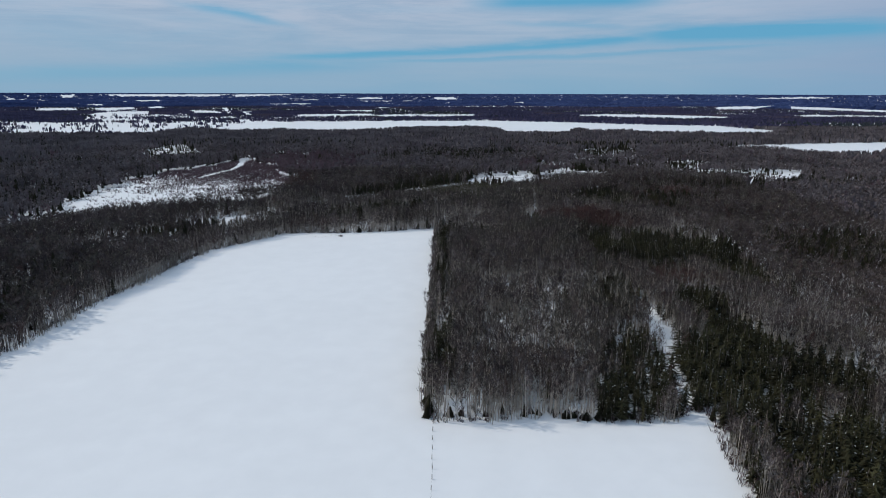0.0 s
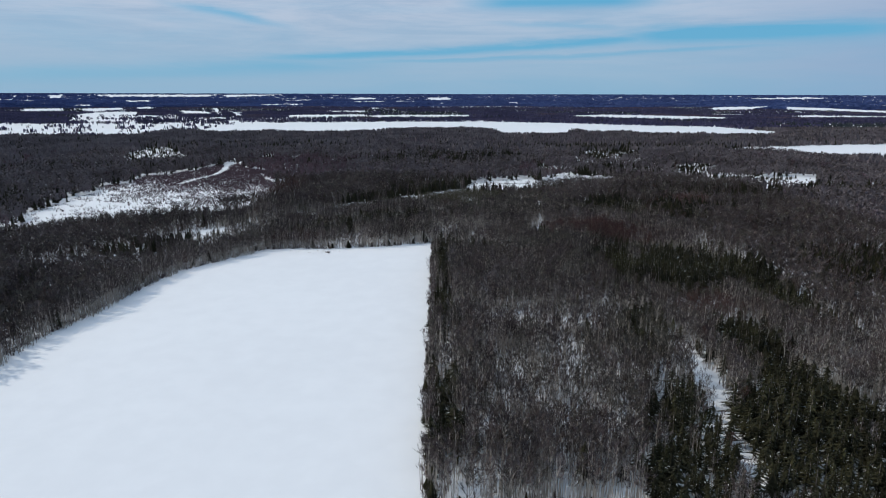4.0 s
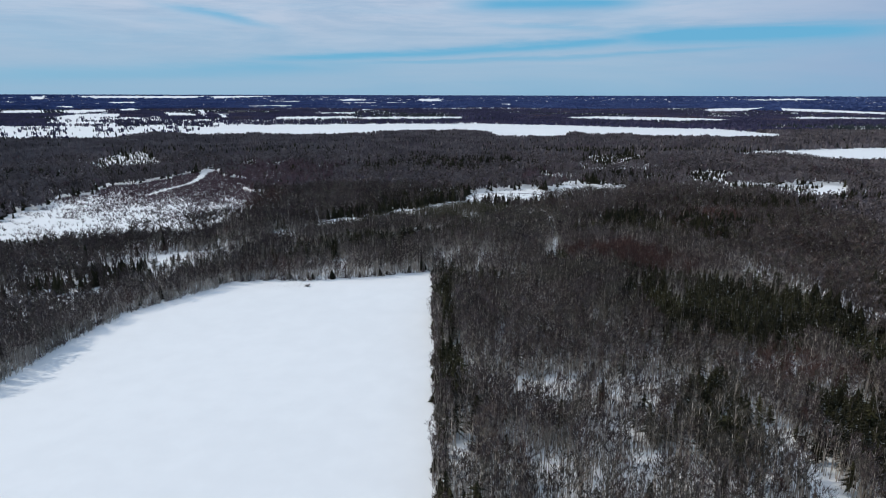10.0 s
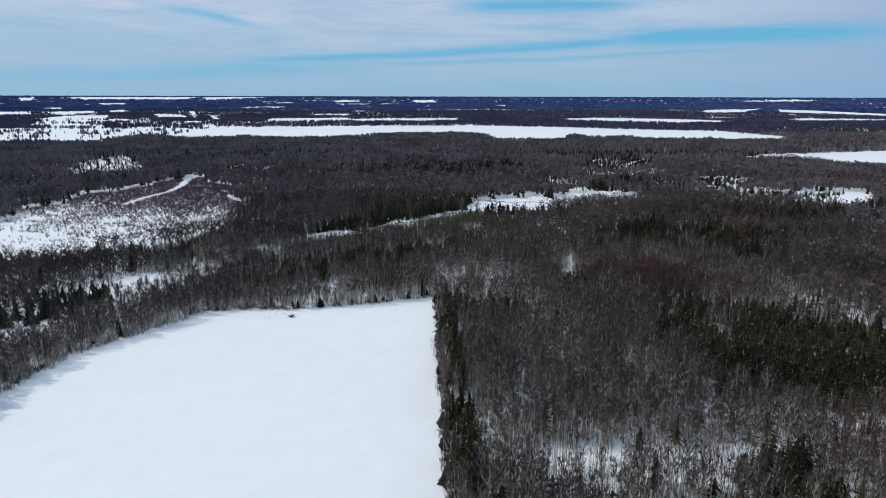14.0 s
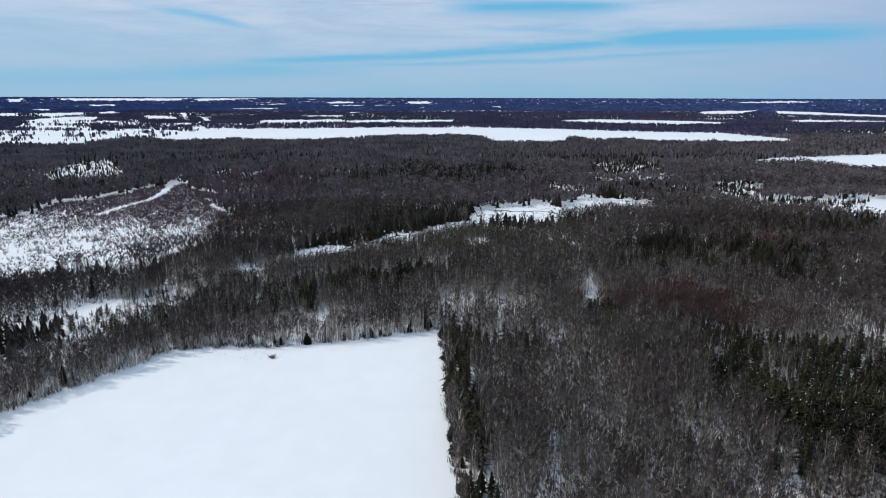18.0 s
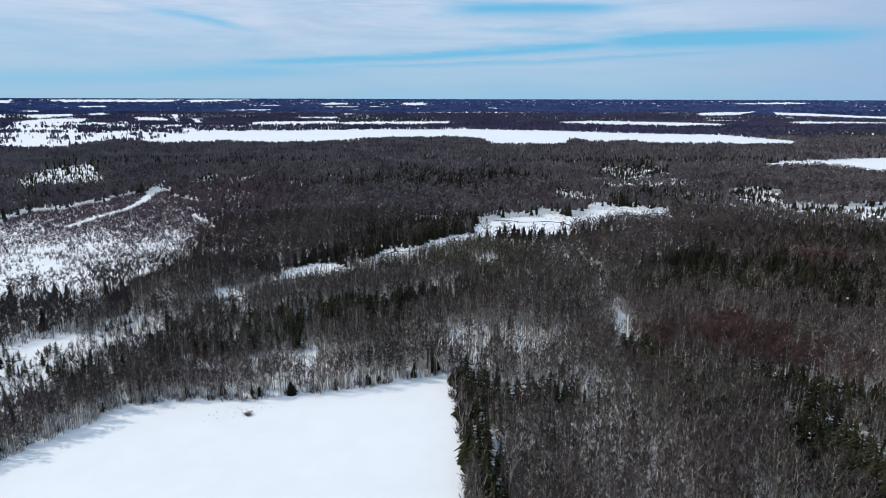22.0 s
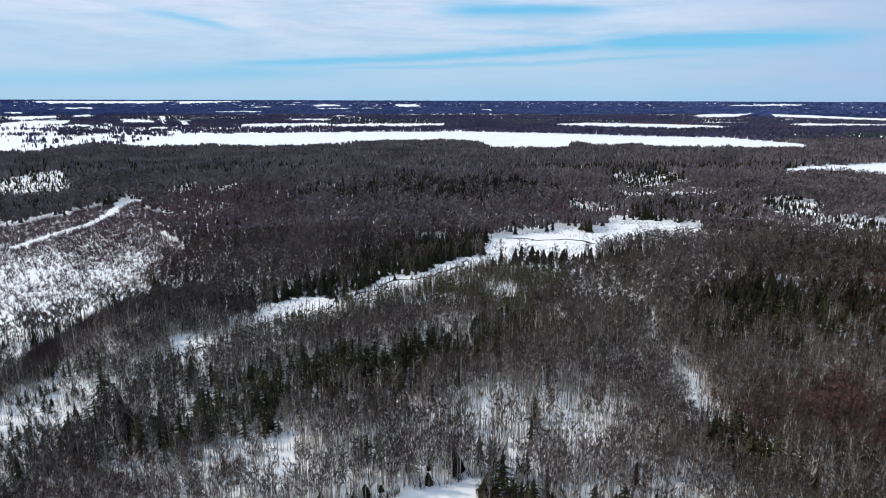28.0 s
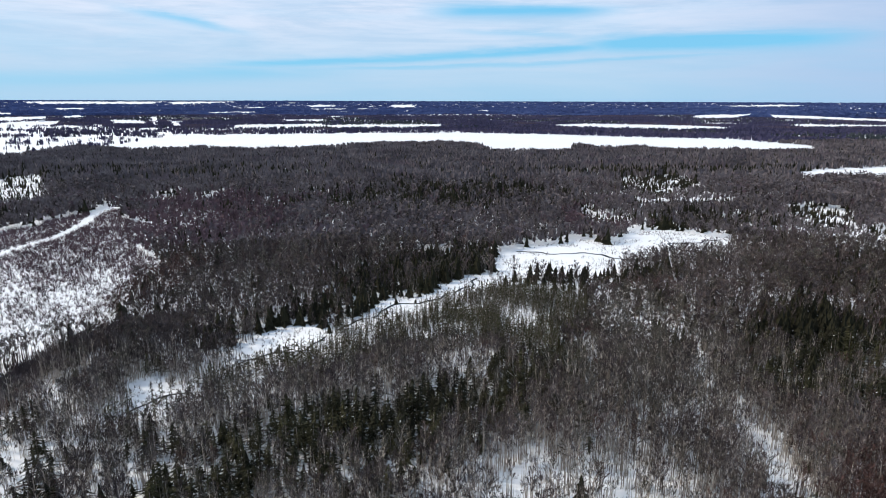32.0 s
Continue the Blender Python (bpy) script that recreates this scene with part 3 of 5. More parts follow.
def sow(name, shapes, x, y, size, mats, label, category, seed, wide=1.0, tones=None):
    """One joined mesh of many plants, each a shape of the list, turned and sized at random; tones: the chance of each twig material from the second on."""
    if len(x) == 0:
        return
    rng = np.random.default_rng(seed)
    pick, turn, z = rng.integers(0, len(shapes), len(x)), rng.uniform(0, 2 * math.pi, len(x)), ground_z(x, y)
    all_v, all_f, all_k, base = [], [], [], 0
    for k, (v, f, kind) in enumerate(shapes):
        m = pick == k
        n = int(m.sum())
        if not n:
            continue
        c, s, g = np.cos(turn[m])[:, None], np.sin(turn[m])[:, None], size[m][:, None]
        w = g * wide * rng.uniform(0.85, 1.15, (n, 1))
        px = (v[:, 0] * c - v[:, 1] * s) * w + x[m][:, None]
        py = (v[:, 0] * s + v[:, 1] * c) * w + y[m][:, None]
        pz = v[:, 2] * g + z[m][:, None]
        all_v.append(np.stack([px, py, pz], -1).reshape(-1, 3))
        all_f.append((f[None] + (np.arange(n) * len(v))[:, None, None] + base).reshape(-1, 3))
        kinds = np.tile(kind, (n, 1))
        if tones:
            kinds += np.where(kinds == 1, rng.choice(len(tones), (n, 1), p=tones), 0)
        all_k.append(kinds.ravel())
        base += n * len(v)
    ob = new(name, mesh_from(name, np.concatenate(all_v), np.concatenate(all_f), mats, np.concatenate(all_k)))
    tagged(ob, label, category, kind="stuff")


# ------------------------------------------------------------------ where the woods stand
def open_land(x, y):
    """True where no woods grow; borders wander by a metre or two, more in the distance."""
    d = np.hypot(x, y)
    w = np.clip(d / 160, 0.8, 14)
    wx, wy = x + (rough_map(x, y, 9, 11) - 0.5) * 2 * w, y + (rough_map(x, y, 9, 12) - 0.5) * 2 * w
    hit = inside(x - 1.3 + (rough_map(x, y, 7, 13) - 0.5) * 2.2, y + (rough_map(x, y, 7, 14) - 0.5) * 2.2, FIELD)
    hit |= in_scrub(x, y)
    for poly in (GLADE, OPENING, FRINGE, BOG_A, BOG_B, BOG_C, BOG_D, BOG_M, STRIP_W, STRIP_E, EAST, *SPECKLED, *CLEARING, *MIDLAND, *EASTERN, *WESTERN, *RIDGE, *CENTRE, *HEDGED):
        hit |= inside(wx, wy, poly)
    hit |= from_line(x, y, TRAIL) < 1.0 + 1.0 * rough_map(x, y, 6, 17)
    hit |= from_line(x + 2.8, y, TRAIL[4:]) < 2.8
    hit |= (from_line(x, y, TRACK) < 4.5) | (from_line(x, y, ALDER_BANK) < 5)
    hit |= (from_line(x, y, ROAD) < 11) | (from_line(x, y, OLD_TRACK) < 1.3)
    # narrow fields between the woods on the rising ground far off
    far = (d > 3000) & (rough_map(x * 0.45, y, 110, 21) + 0.2 * (rough_map(x, y, 60, 22) - 0.5) > np.where(x < -300, 0.90, 0.97))
    return (hit | far) & (d < 4850)


def in_scrub(x, y):
    return inside(x + (rough_map(x, y, 16, 15) - 0.5) * 22, y + (rough_map(x, y, 16, 16) - 0.5) * 22, SHRUBLAND)


def candidates(y0, y1, cell, seed, near=0.0, far=1e9):
    """Jittered places over the land that lies ahead, whose least distance from the flight line is between near and far."""
    rng = np.random.default_rng(seed)
    ny = int((y1 - y0) / cell)
    nx = int(2 * (0.82 * y1 + 40) / cell)
    gy, gx = np.meshgrid(np.arange(ny), np.arange(nx), indexing="ij")
    x = (gx.ravel() + rng.uniform(0, 1, gx.size)) * cell - (0.82 * y1 + 40)
    y = (gy.ravel() + rng.uniform(0, 1, gy.size)) * cell + y0
    least = np.maximum(np.where(x < 0, -x / 0.74, x / 0.78), y - 290)
    keep = (x > -0.74 * y - 30) & (x < 0.80 * y + 30) & (np.hypot(x, y) < 5090) & (least >= near) & (least < far)
    x, y = x[keep], y[keep]
    keep = ~open_land(x, y)
    return x[keep], y[keep], rng


def thinned(x, y, rng, floor, loose=0.7):
    gaps = np.clip((rough_map(x, y, 20, 31) - 0.66) * 2.2, 0, 0.4) + np.clip((rough_map(x, y, 5, 32) - 0.64) * 2.4, 0, 0.75)
    dense = np.clip(1 - 0.9 * stands(x, y, CONIFER) - 0.5 * stands(x, y, RED), 0, 1)
    keep = rng.uniform(0, 1, len(x)) > np.clip((stands(x, y, THIN) * 0.52 + gaps * loose) * dense, 0, floor)
    return x[keep], y[keep]


def split(x, y, rng):
    """Which candidate is a conifer, red-twigged, lichen-grey or a plain bare tree."""
    roll = rng.uniform(0, 1, len(x))
    con = roll < np.clip(stands(x, y, CONIFER) * 1.15 + 0.03 + 0.10 * np.clip((y - 430) / 200, 0, 1) + 0.25 * np.clip(rough_map(x, y, 38, 41) - 0.62, 0, 1), 0, 1)
    red = ~con & (rng.uniform(0, 1, len(x)) < stands(x, y, RED) + 0.04)
    olive = ~con & ~red & (rng.uniform(0, 1, len(x)) < stands(x, y, OLIVE) + 0.10)
    spare = ~con & (rng.uniform(0, 1, len(x)) < stands(x, y, CONIFER) * 0.3)
    return con, red & ~spare, olive & ~spare, ~(con | red | olive | spare)


rng0 = np.random.default_rng(7)
NEAR_BARE = [wild_hardwood(rng0, 10, 92, 0.32, 1.5, 10.0, 0.36, 1.6, 8, 0.10) for _ in range(10)]
NEAR_BROAD = [wild_hardwood(rng0, 14, 110, 0.35, 2.4, 11.0, 0.24, 1.6, 0, 0.14) for _ in range(8)]
NEAR_FIR = [wild_fir(rng0, 36) for _ in range(8)]
POLES = [wild_hardwood(rng0, 6, 28, 0.32, 0.8, 10.5, 0.55, 1.3, 7, 0.095) for _ in range(9)]
BOG_FIR = [wild_fir(rng0, 9) for _ in range(6)]
BOG_POLES = [wild_hardwood(rng0, 3, 15, 0.2, 1.2, 10.0, 0.25, 1.5, 1, 0.10, 0) for _ in range(6)]
NEAR_SPRUCE = [wild_spruce(rng0, 6, 5) for _ in range(8)]
HALF_BARE = [wild_hardwood(rng0, 6, 36, 0.86, 1.7, 10.0, 0.27, 1.7, 4, 0.14, 0) for _ in range(8)]
HALF_SPRUCE = [wild_spruce(rng0, 4, 4, False) for _ in range(6)]
MID_BARE = [wild_hardwood(rng0, 4, 15, 1.35, 2.0, 10.0, 0.15, 2.3, 0, 0.1, 0, 4, 1.5) for _ in range(8)]
MID_SPRUCE = [wild_spruce(rng0, 3, 3, False) for _ in range(5)]
FAR_BARE = [far_clump(rng0, 6, 6.0, 1.6) for _ in range(6)]
SKY_CLUMP = [far_clump(rng0, 8, 5.6, 2.6) for _ in range(6)]
CLUMP = [far_clump(rng0, 5, 3.0, 1.15) for _ in range(8)]
FAR_SPRUCE = [wild_spruce(rng0, 2, 3, False) for _ in range(4)]
SHRUB = [low_shrub(rng0, 8) for _ in range(6)]


def tree_size(x, y, rng, mean=1.0):
    return mean * (0.72 + 0.42 * rough_map(x, y, 30, 51)) * (1 - 0.6 * stands(x, y, LOW)) * rng.uniform(0.8, 1.18, len(x))


def plant_woods():
    # near woods
    x, y, rng = candidates(90, 500, 2.1, 101, 0, 185)
    x, y = thinned(x, y, rng, 0.85, 0.95)
    con, red, olive, plain = split(x, y, rng)
    size = tree_size(x, y, rng)
    slim = plain & (rng.uniform(0, 1, len(x)) < stands(x, y, THIN) * 1.2 + 0.12 + 0.5 * np.clip(rough_map(x, y, 26, 33) - 0.5, 0, 1) * 2)
    plain &= ~slim
    pale = (slim | plain) & (rng.uniform(0, 1, len(x)) < stands(x, y, BIRCHES))
    slim, plain = slim & ~pale, plain & ~pale
    sow("birch_woods", POLES, x[pale], y[pale], size[pale] * 1.1, [BIRCH, TWIG_PALE, TWIG], "white-stemmed leafless birch stands in snow", "woods", 49, 1.15, [0.5, 0.5])
    sow("slender_pole_woods", POLES, x[slim], y[slim], size[slim], [POPLAR, TWIG, TWIG_DARK, TWIG_PALE], "slender leafless trees standing apart in deep snow", "woods", 19, 1.0, [0.5, 0.25, 0.25])
    sow("bare_hardwood_woods", NEAR_BARE, x[plain], y[plain], size[plain], [POPLAR, TWIG, TWIG_DARK, TWIG_PALE, TWIG_OLIVE], "dense leafless grey-brown hardwood forest standing in snow", "woods", 1, 1.1, [0.46, 0.32, 0.13, 0.09])
    sow("red_twigged_woods", NEAR_BARE, x[red], y[red], size[red] * 0.8, [BARK_DARK, TWIG_RED], "leafless reddish-brown young maple stands in snow", "woods", 2, 1.25)
    sow("lichen_grey_woods", NEAR_BROAD, x[olive], y[olive], size[olive], [POPLAR, TWIG_OLIVE, TWIG_DARK], "leafless olive-grey poplar stands in snow", "woods", 3, 1.0, [0.8, 0.2])
    fir = con & (rng.uniform(0, 1, len(x)) < 0.93)
    con &= ~fir
    sow("spruce_woods", NEAR_SPRUCE, x[con], y[con], size[con] * rng.uniform(0.35, 0.85, int(con.sum())), [BARK, NEEDLE], "dark green spruce stands among the hardwoods", "woods", 4, 1.45)
    sow("fir_woods", NEAR_FIR, x[fir], y[fir], size[fir] * rng.uniform(0.45, 0.98, int(fir.sum())), [BARK, NEEDLE_FIR, SNOW, NEEDLE_OLIVE], "olive-green fir stands among the hardwoods", "woods", 14, 2.0, [0.9, 0.0, 0.1])
    # woods a little farther off
    x, y, rng = candidates(90, 640, 2.6, 106, 185, 330)
    x, y = thinned(x, y, rng, 0.8, 0.55)
    con, red, olive, plain = split(x, y, rng)
    size = tree_size(x, y, rng)
    sow("half_near_bare_woods", HALF_BARE, x[plain], y[plain], size[plain], [BARK_DARK, TWIG, TWIG_DARK, TWIG_PALE, TWIG_OLIVE], "leafless grey-brown hardwood forest round the bog", "woods", 41, 1.1, [0.46, 0.3, 0.1, 0.14])
    sow("half_near_red_woods", HALF_BARE, x[red], y[red], size[red] * 0.85, [BARK_DARK, TWIG_RED], "leafless reddish maple stands round the bog", "woods", 42, 1.15)
    sow("half_near_lichen_woods", HALF_BARE, x[olive], y[olive], size[olive], [POPLAR, TWIG_OLIVE], "leafless olive-grey poplars round the bog", "woods", 43, 1.25)
    sow("half_near_spruce_woods", HALF_SPRUCE, x[con], y[con], size[con] * rng.uniform(0.45, 0.95, int(con.sum())), [BARK, NEEDLE], "dark green spruce stands round the bog", "woods", 44, 1.6)
    # woods to the sides and in the middle distance
    x, y, rng = candidates(90, 900, 3.5, 102, 330, 610)
    x, y = thinned(x, y, rng, 0.8, 0.4)
    con, red, olive, plain = split(x, y, rng)
    size = tree_size(x, y, rng)
    sow("middle_bare_woods", MID_BARE, x[plain | olive], y[plain | olive], size[plain | olive], [BARK, TWIG_MID, TWIG_DARK, TWIG_PALE], "leafless grey-brown forest in the middle distance", "woods", 5, 1.2, [0.55, 0.2, 0.25])
    sow("middle_red_woods", MID_BARE, x[red], y[red], size[red] * 0.9, [BARK, TWIG_MAUVE], "leafless reddish forest in the middle distance", "woods", 6, 1.2)
    sow("middle_spruce_woods", MID_SPRUCE, x[con], y[con], size[con] * rng.uniform(0.5, 1.0, int(con.sum())), [BARK, NEEDLE], "dark green spruce stands in the middle distance", "woods", 7, 1.5)
    x, y, rng = candidates(560, 1500, 5.5, 104, 610, 1500)
    x, y = thinned(x, y, rng, 0.75, 0.3)
    con, red, olive, plain = split(x, y, rng)
    size = tree_size(x, y, rng, 0.78)
    sow("farther_bare_woods", CLUMP, x[~con & ~(red & (y < 850))], y[~con & ~(red & (y < 850))], size[~con & ~(red & (y < 850))], [BARK, TWIG_MID], "leafless grey-brown forest beyond the bog", "woods", 15, 1.3)
    red &= y < 850
    sow("farther_red_woods", CLUMP, x[red], y[red], size[red], [BARK, TWIG_MAUVE], "leafless reddish forest beyond the bog", "woods", 16, 1.3)
    sow("farther_spruce_woods", MID_SPRUCE, x[con], y[con], size[con] * rng.uniform(0.8, 1.3, int(con.sum())), [BARK, NEEDLE], "dark green spruce stands beyond the bog", "woods", 17, 1.7)
    # far woods to the skyline
    x, y, rng = candidates(1500, 3200, 14.5, 103)
    more = candidates(3200, 5060, 28.0, 105)
    x, y = np.concatenate([x, more[0]]), np.concatenate([y, more[1]])
    roll = rough_map(x, y, 240, 61) * 0.6 + rough_map(x, y, 60, 62) * 0.4
    con = roll + rng.uniform(-0.12, 0.12, len(x)) > 0.60
    size = rng.uniform(0.62, 0.95, len(x)) * np.clip(1.0 - (np.hypot(x, y) - 2200) / 5000, 0.72, 1.0)
    # beyond some 3 km the crowns take the haze-blue colour
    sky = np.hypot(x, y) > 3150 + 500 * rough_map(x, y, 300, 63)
    sow("skyline_woods", SKY_CLUMP, x[sky], y[sky], size[sky], [BARK, TWIG_HAZE_BLUE], "wooded ridges along the skyline, coloured haze blue", "woods", 18, 5.0)
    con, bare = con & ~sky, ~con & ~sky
    sow("far_bare_woods", FAR_BARE, x[bare], y[bare], size[bare], [BARK, TWIG_FAR_HAZED], "distant leafless mauve-grey woods on rolling land, haze blue in their colour", "woods", 8, 1.9)
    sow("far_spruce_woods", FAR_SPRUCE, x[con], y[con], size[con], [BARK, NEEDLE_FAR_HAZED], "distant dark spruce woods on rolling land", "woods", 9, 3.2)


def plant_plain():
    """Hedgerows and single trees on the open plain in the west."""
    rng = np.random.default_rng(211)
    x, y = rng.uniform(-1900, 160, 160000), rng.uniform(1150, 2700, 160000)
    lanes = (y + 0.10 * x + 30 * rough_map(x, y, 260, 91)) / 40
    row = np.abs(lanes % 1.0 - 0.5) < 0.14
    patchy = rough_map(x * 0.6, y, 45, 92) + 0.25 * (rough_map(np.floor(lanes) * 37.0, y * 0, 1.0, 93) - 0.5) > 0.36
    hedged = np.zeros(len(x), bool)
    for poly in HEDGED:
        hedged |= inside(x, y, poly)
    hedged &= ~inside(x, y, STRIP_W)
    plain = inside(x, y, WESTERN[1]) | (inside(x, y, STRIP_W) & (x < -520))
    roll = rng.uniform(0, 1, len(x))
    m = (hedged & row & patchy & (roll < 0.75)) | (plain & row & (rough_map(x * 0.6, y, 45, 94) > 0.66) & (roll < 0.5)) | ((hedged | plain) & (roll < 0.008))
    k = rng.uniform(0, 1, len(x)) < 0.3
    sow("plain_hedges", CLUMP, x[m & ~k], y[m & ~k], rng.uniform(0.4, 0.9, int((m & ~k).sum())), [BARK, TWIG_FAR_HAZED], "bare hedgerow trees strung across a snowy plain", "trees", 37, 1.2)
    sow("plain_spruces", FAR_SPRUCE, x[m & k], y[m & k], rng.uniform(0.4, 1.0, int((m & k).sum())), [BARK, NEEDLE_FAR_HAZED], "single dark spruces on a snowy plain", "trees", 38, 1.5)


def plant_shrubs():
    rng = np.random.default_rng(201)
    x, y = rng.uniform(-310, -125, 60000), rng.uniform(360, 800, 60000)
    rim = 0.10 * np.clip(1 - from_line(x, y, SHRUBLAND + SHRUBLAND[:1]) / 16, 0, 1)
    patch = rim + rough_map(x, y * 0.8, 26, 71) * 0.34 + rough_map(x * 1.1, y, 7, 72) * 0.34 + 0.05 + np.clip((y - 540) / 300, -0.10, 0.32) + np.clip((x + 190) / 140, 0, 0.2) + rng.uniform(-0.26, 0.26, len(x))
    patch -= 0.26 * stands(x, y, [(-158, 482, 36, 18, 60, 1.0)])
    m = in_scrub(x, y) & (from_line(x, y, TRACK) > 3.5) & (patch > 0.50)
    g = m & (rng.uniform(0, 1, len(x)) < np.clip(1.05 - (y - 420) / 260, 0.3, 0.85))
    sow("grey_alder_scrub", SHRUB, x[g], y[g], rng.uniform(0.6, 1.7, int(g.sum())), [BARK, BRUSH], "sparse grey-brown scrub growing through snow", "shrubs", 36)
    m &= ~g
    sow("red_alder_scrub", SHRUB, x[m], y[m], rng.uniform(0.6, 1.6, int(m.sum())) * np.clip(0.9 + (y[m] - 500) / 350, 0.7, 1.6), [BARK, TWIG_MAUVE], "sparse reddish alder scrub growing through snow", "shrubs", 11)
    x, y = rng.uniform(-110, 190, 30000), rng.uniform(430, 690, 30000)
    m = np.zeros(len(x), bool)
    for poly in (BOG_A, BOG_B, BOG_C, BOG_D, BOG_M):
        m |= inside(x, y, poly)
    m &= (rough_map(x, y, 9, 73) + rng.uniform(-0.15, 0.15, len(x)) > 0.50)
    sow("bog_scrub", SHRUB, x[m], y[m], rng.uniform(0.35, 0.9, int(m.sum())), [BARK, BRUSH], "low brown bog bushes poking out of snow", "shrubs", 12)
    # young conifers and bushes on the speckled openings
    x, y = rng.uniform(-430, 370, 80000), rng.uniform(580, 1000, 80000)
    m = np.zeros(len(x), bool)
    for poly in SPECKLED + CLEARING:
        m |= inside(x, y, poly)
    m &= rough_map(x, y, 12, 74) + rng.uniform(-0.25, 0.25, len(x)) > 0.27
    m &= ~inside(x, y, OPENING) | (rng.uniform(0, 1, len(x)) < 0.45)
    m &= (x > -150) | (rng.uniform(0, 1, len(x)) < 0.4)
    k = rng.uniform(0, 1, len(x)) < 0.45
    sow("young_conifers", MID_SPRUCE, x[m & k], y[m & k], rng.uniform(0.15, 0.55, int((m & k).sum())), [BARK, NEEDLE], "scattered young dark conifers on snowy cutover ground", "young trees", 32, 1.3)
    sow("cutover_scrub", SHRUB, x[m & ~k], y[m & ~k], rng.uniform(0.8, 2.0, int((m & ~k).sum())), [BARK, BRUSH], "scattered brown brush on snowy cutover ground", "shrubs", 33)
    # stunted spruces south of the bog
    x, y = rng.uniform(-110, 105, 46000), rng.uniform(425, 595, 46000)
    m = inside(x, y, FRINGE) & (rough_map(x, y, 9, 75) * 0.8 + rng.uniform(0, 0.6, len(x)) > 0.48)
    for poly in (BOG_A, BOG_B, BOG_C, BOG_M):
        m &= ~inside(x, y, poly) | (rng.uniform(0, 1, len(x)) < 0.18)
    k = rng.uniform(0, 1, len(x)) < 0.45 + 0.5 * (rough_map(x, y, 22, 78) > 0.42)
    sow("bog_spruces", BOG_FIR, x[m & k], y[m & k], rng.uniform(0.25, 0.72, int((m & k).sum())), [BARK, NEEDLE_OLIVE, SNOW], "stunted olive-green spruces scattered over a snowy bog edge", "young trees", 34, 1.5)
    sow("bog_birches", BOG_POLES, x[m & ~k], y[m & ~k], rng.uniform(0.3, 0.6, int((m & ~k).sum())), [BARK, TWIG_OLIVE], "thin low bare trees along a snowy bog edge", "young trees", 35, 1.2)
    # small spruces strewn over the narrow arms of the bog
    x, y = rng.uniform(-80, 30, 5200), rng.uniform(465, 580, 5200)
    m = (inside(x, y, BOG_B) | inside(x, y, BOG_C) | inside(x, y, BOG_D)) & (rough_map(x, y, 11, 79) + rng.uniform(-0.2, 0.2, len(x)) > 0.69)
    sow("strewn_bog_spruces", BOG_FIR, x[m], y[m], rng.uniform(0.16, 0.5, int(m.sum())), [BARK, NEEDLE_FIR, SNOW], "small dark spruces strewn over a snowy bog", "young trees", 48, 1.6)
    x, y = rng.uniform(-150, -85, 1500), rng.uniform(365, 440, 1500)
    m = (stands(x, y, [(-104, 406, 20, 10, -50, 1.0)]) > 0.2) | inside(x, y, GLADE)
    m &= rough_map(x, y, 7, 80) + rng.uniform(-0.2, 0.2, len(x)) > 0.58
    k = rng.uniform(0, 1, len(x)) < 0.4
    sow("glade_spruces", NEAR_FIR, x[m & k], y[m & k], rng.uniform(0.18, 0.5, int((m & k).sum())), [BARK, NEEDLE_FIR, SNOW], "small dark spruces scattered over a snowy glade", "young trees", 50, 1.9)
    sow("glade_brush", SHRUB, x[m & ~k], y[m & ~k], rng.uniform(0.7, 1.6, int((m & ~k).sum())), [BARK, BRUSH], "bare brown brush in a snowy glade", "shrubs", 51, 1.3)
    # a dense curving bank of alders beside the shrubland
    x, y = rng.uniform(-145, -98, 5200), rng.uniform(430, 522, 5200)
    m = from_line(x, y, ALDER_BANK) < 4.5 + 3 * rough_map(x, y, 12, 76)
    sow("alder_bank", SHRUB, x[m], y[m], rng.uniform(1.6, 2.7, int(m.sum())), [BARK, BRUSH], "dense curving thicket of bare alders between snow and woods", "shrubs", 45, 1.3)
    # brush along the field's edges
    edge = FIELD + FIELD[:1]
    x, y = rng.uniform(-165, 75, 90000), rng.uniform(90, 385, 90000)
    off = from_line(x, y, edge)
    m = (off < 0.6 + 3.4 * rough_map(x, y, 8, 77)) & ~inside(x + 0.3, y, FIELD) & (rng.uniform(0, 1, len(x)) < 0.55)
    k = rng.uniform(0, 1, len(x)) < 0.3
    sow("edge_brush", SHRUB, x[m & ~k], y[m & ~k], rng.uniform(0.5, 1.7, int((m & ~k).sum())), [BARK, BRUSH], "tangled brown brush along the edge of a snowy field", "shrubs", 46, 1.2)
    sow("edge_red_brush", SHRUB, x[m & k], y[m & k], rng.uniform(0.5, 1.5, int((m & k).sum())), [BARK, TWIG_MAUVE], "reddish bare shoots along the edge of a snowy field", "shrubs", 47, 1.2)
    # undergrowth below the woods
    x, y, rng = candidates(95, 540, 3.4, 202, 0, 255)
    keep = rng.uniform(0, 1, len(x)) > stands(x, y, THIN) * 1.1
    x, y = x[keep], y[keep]
    sow("undergrowth", SHRUB, x, y, rng.uniform(0.5, 1.6, len(x)), [BARK, BRUSH], "bare brown undergrowth on the snowy forest floor", "shrubs", 13)


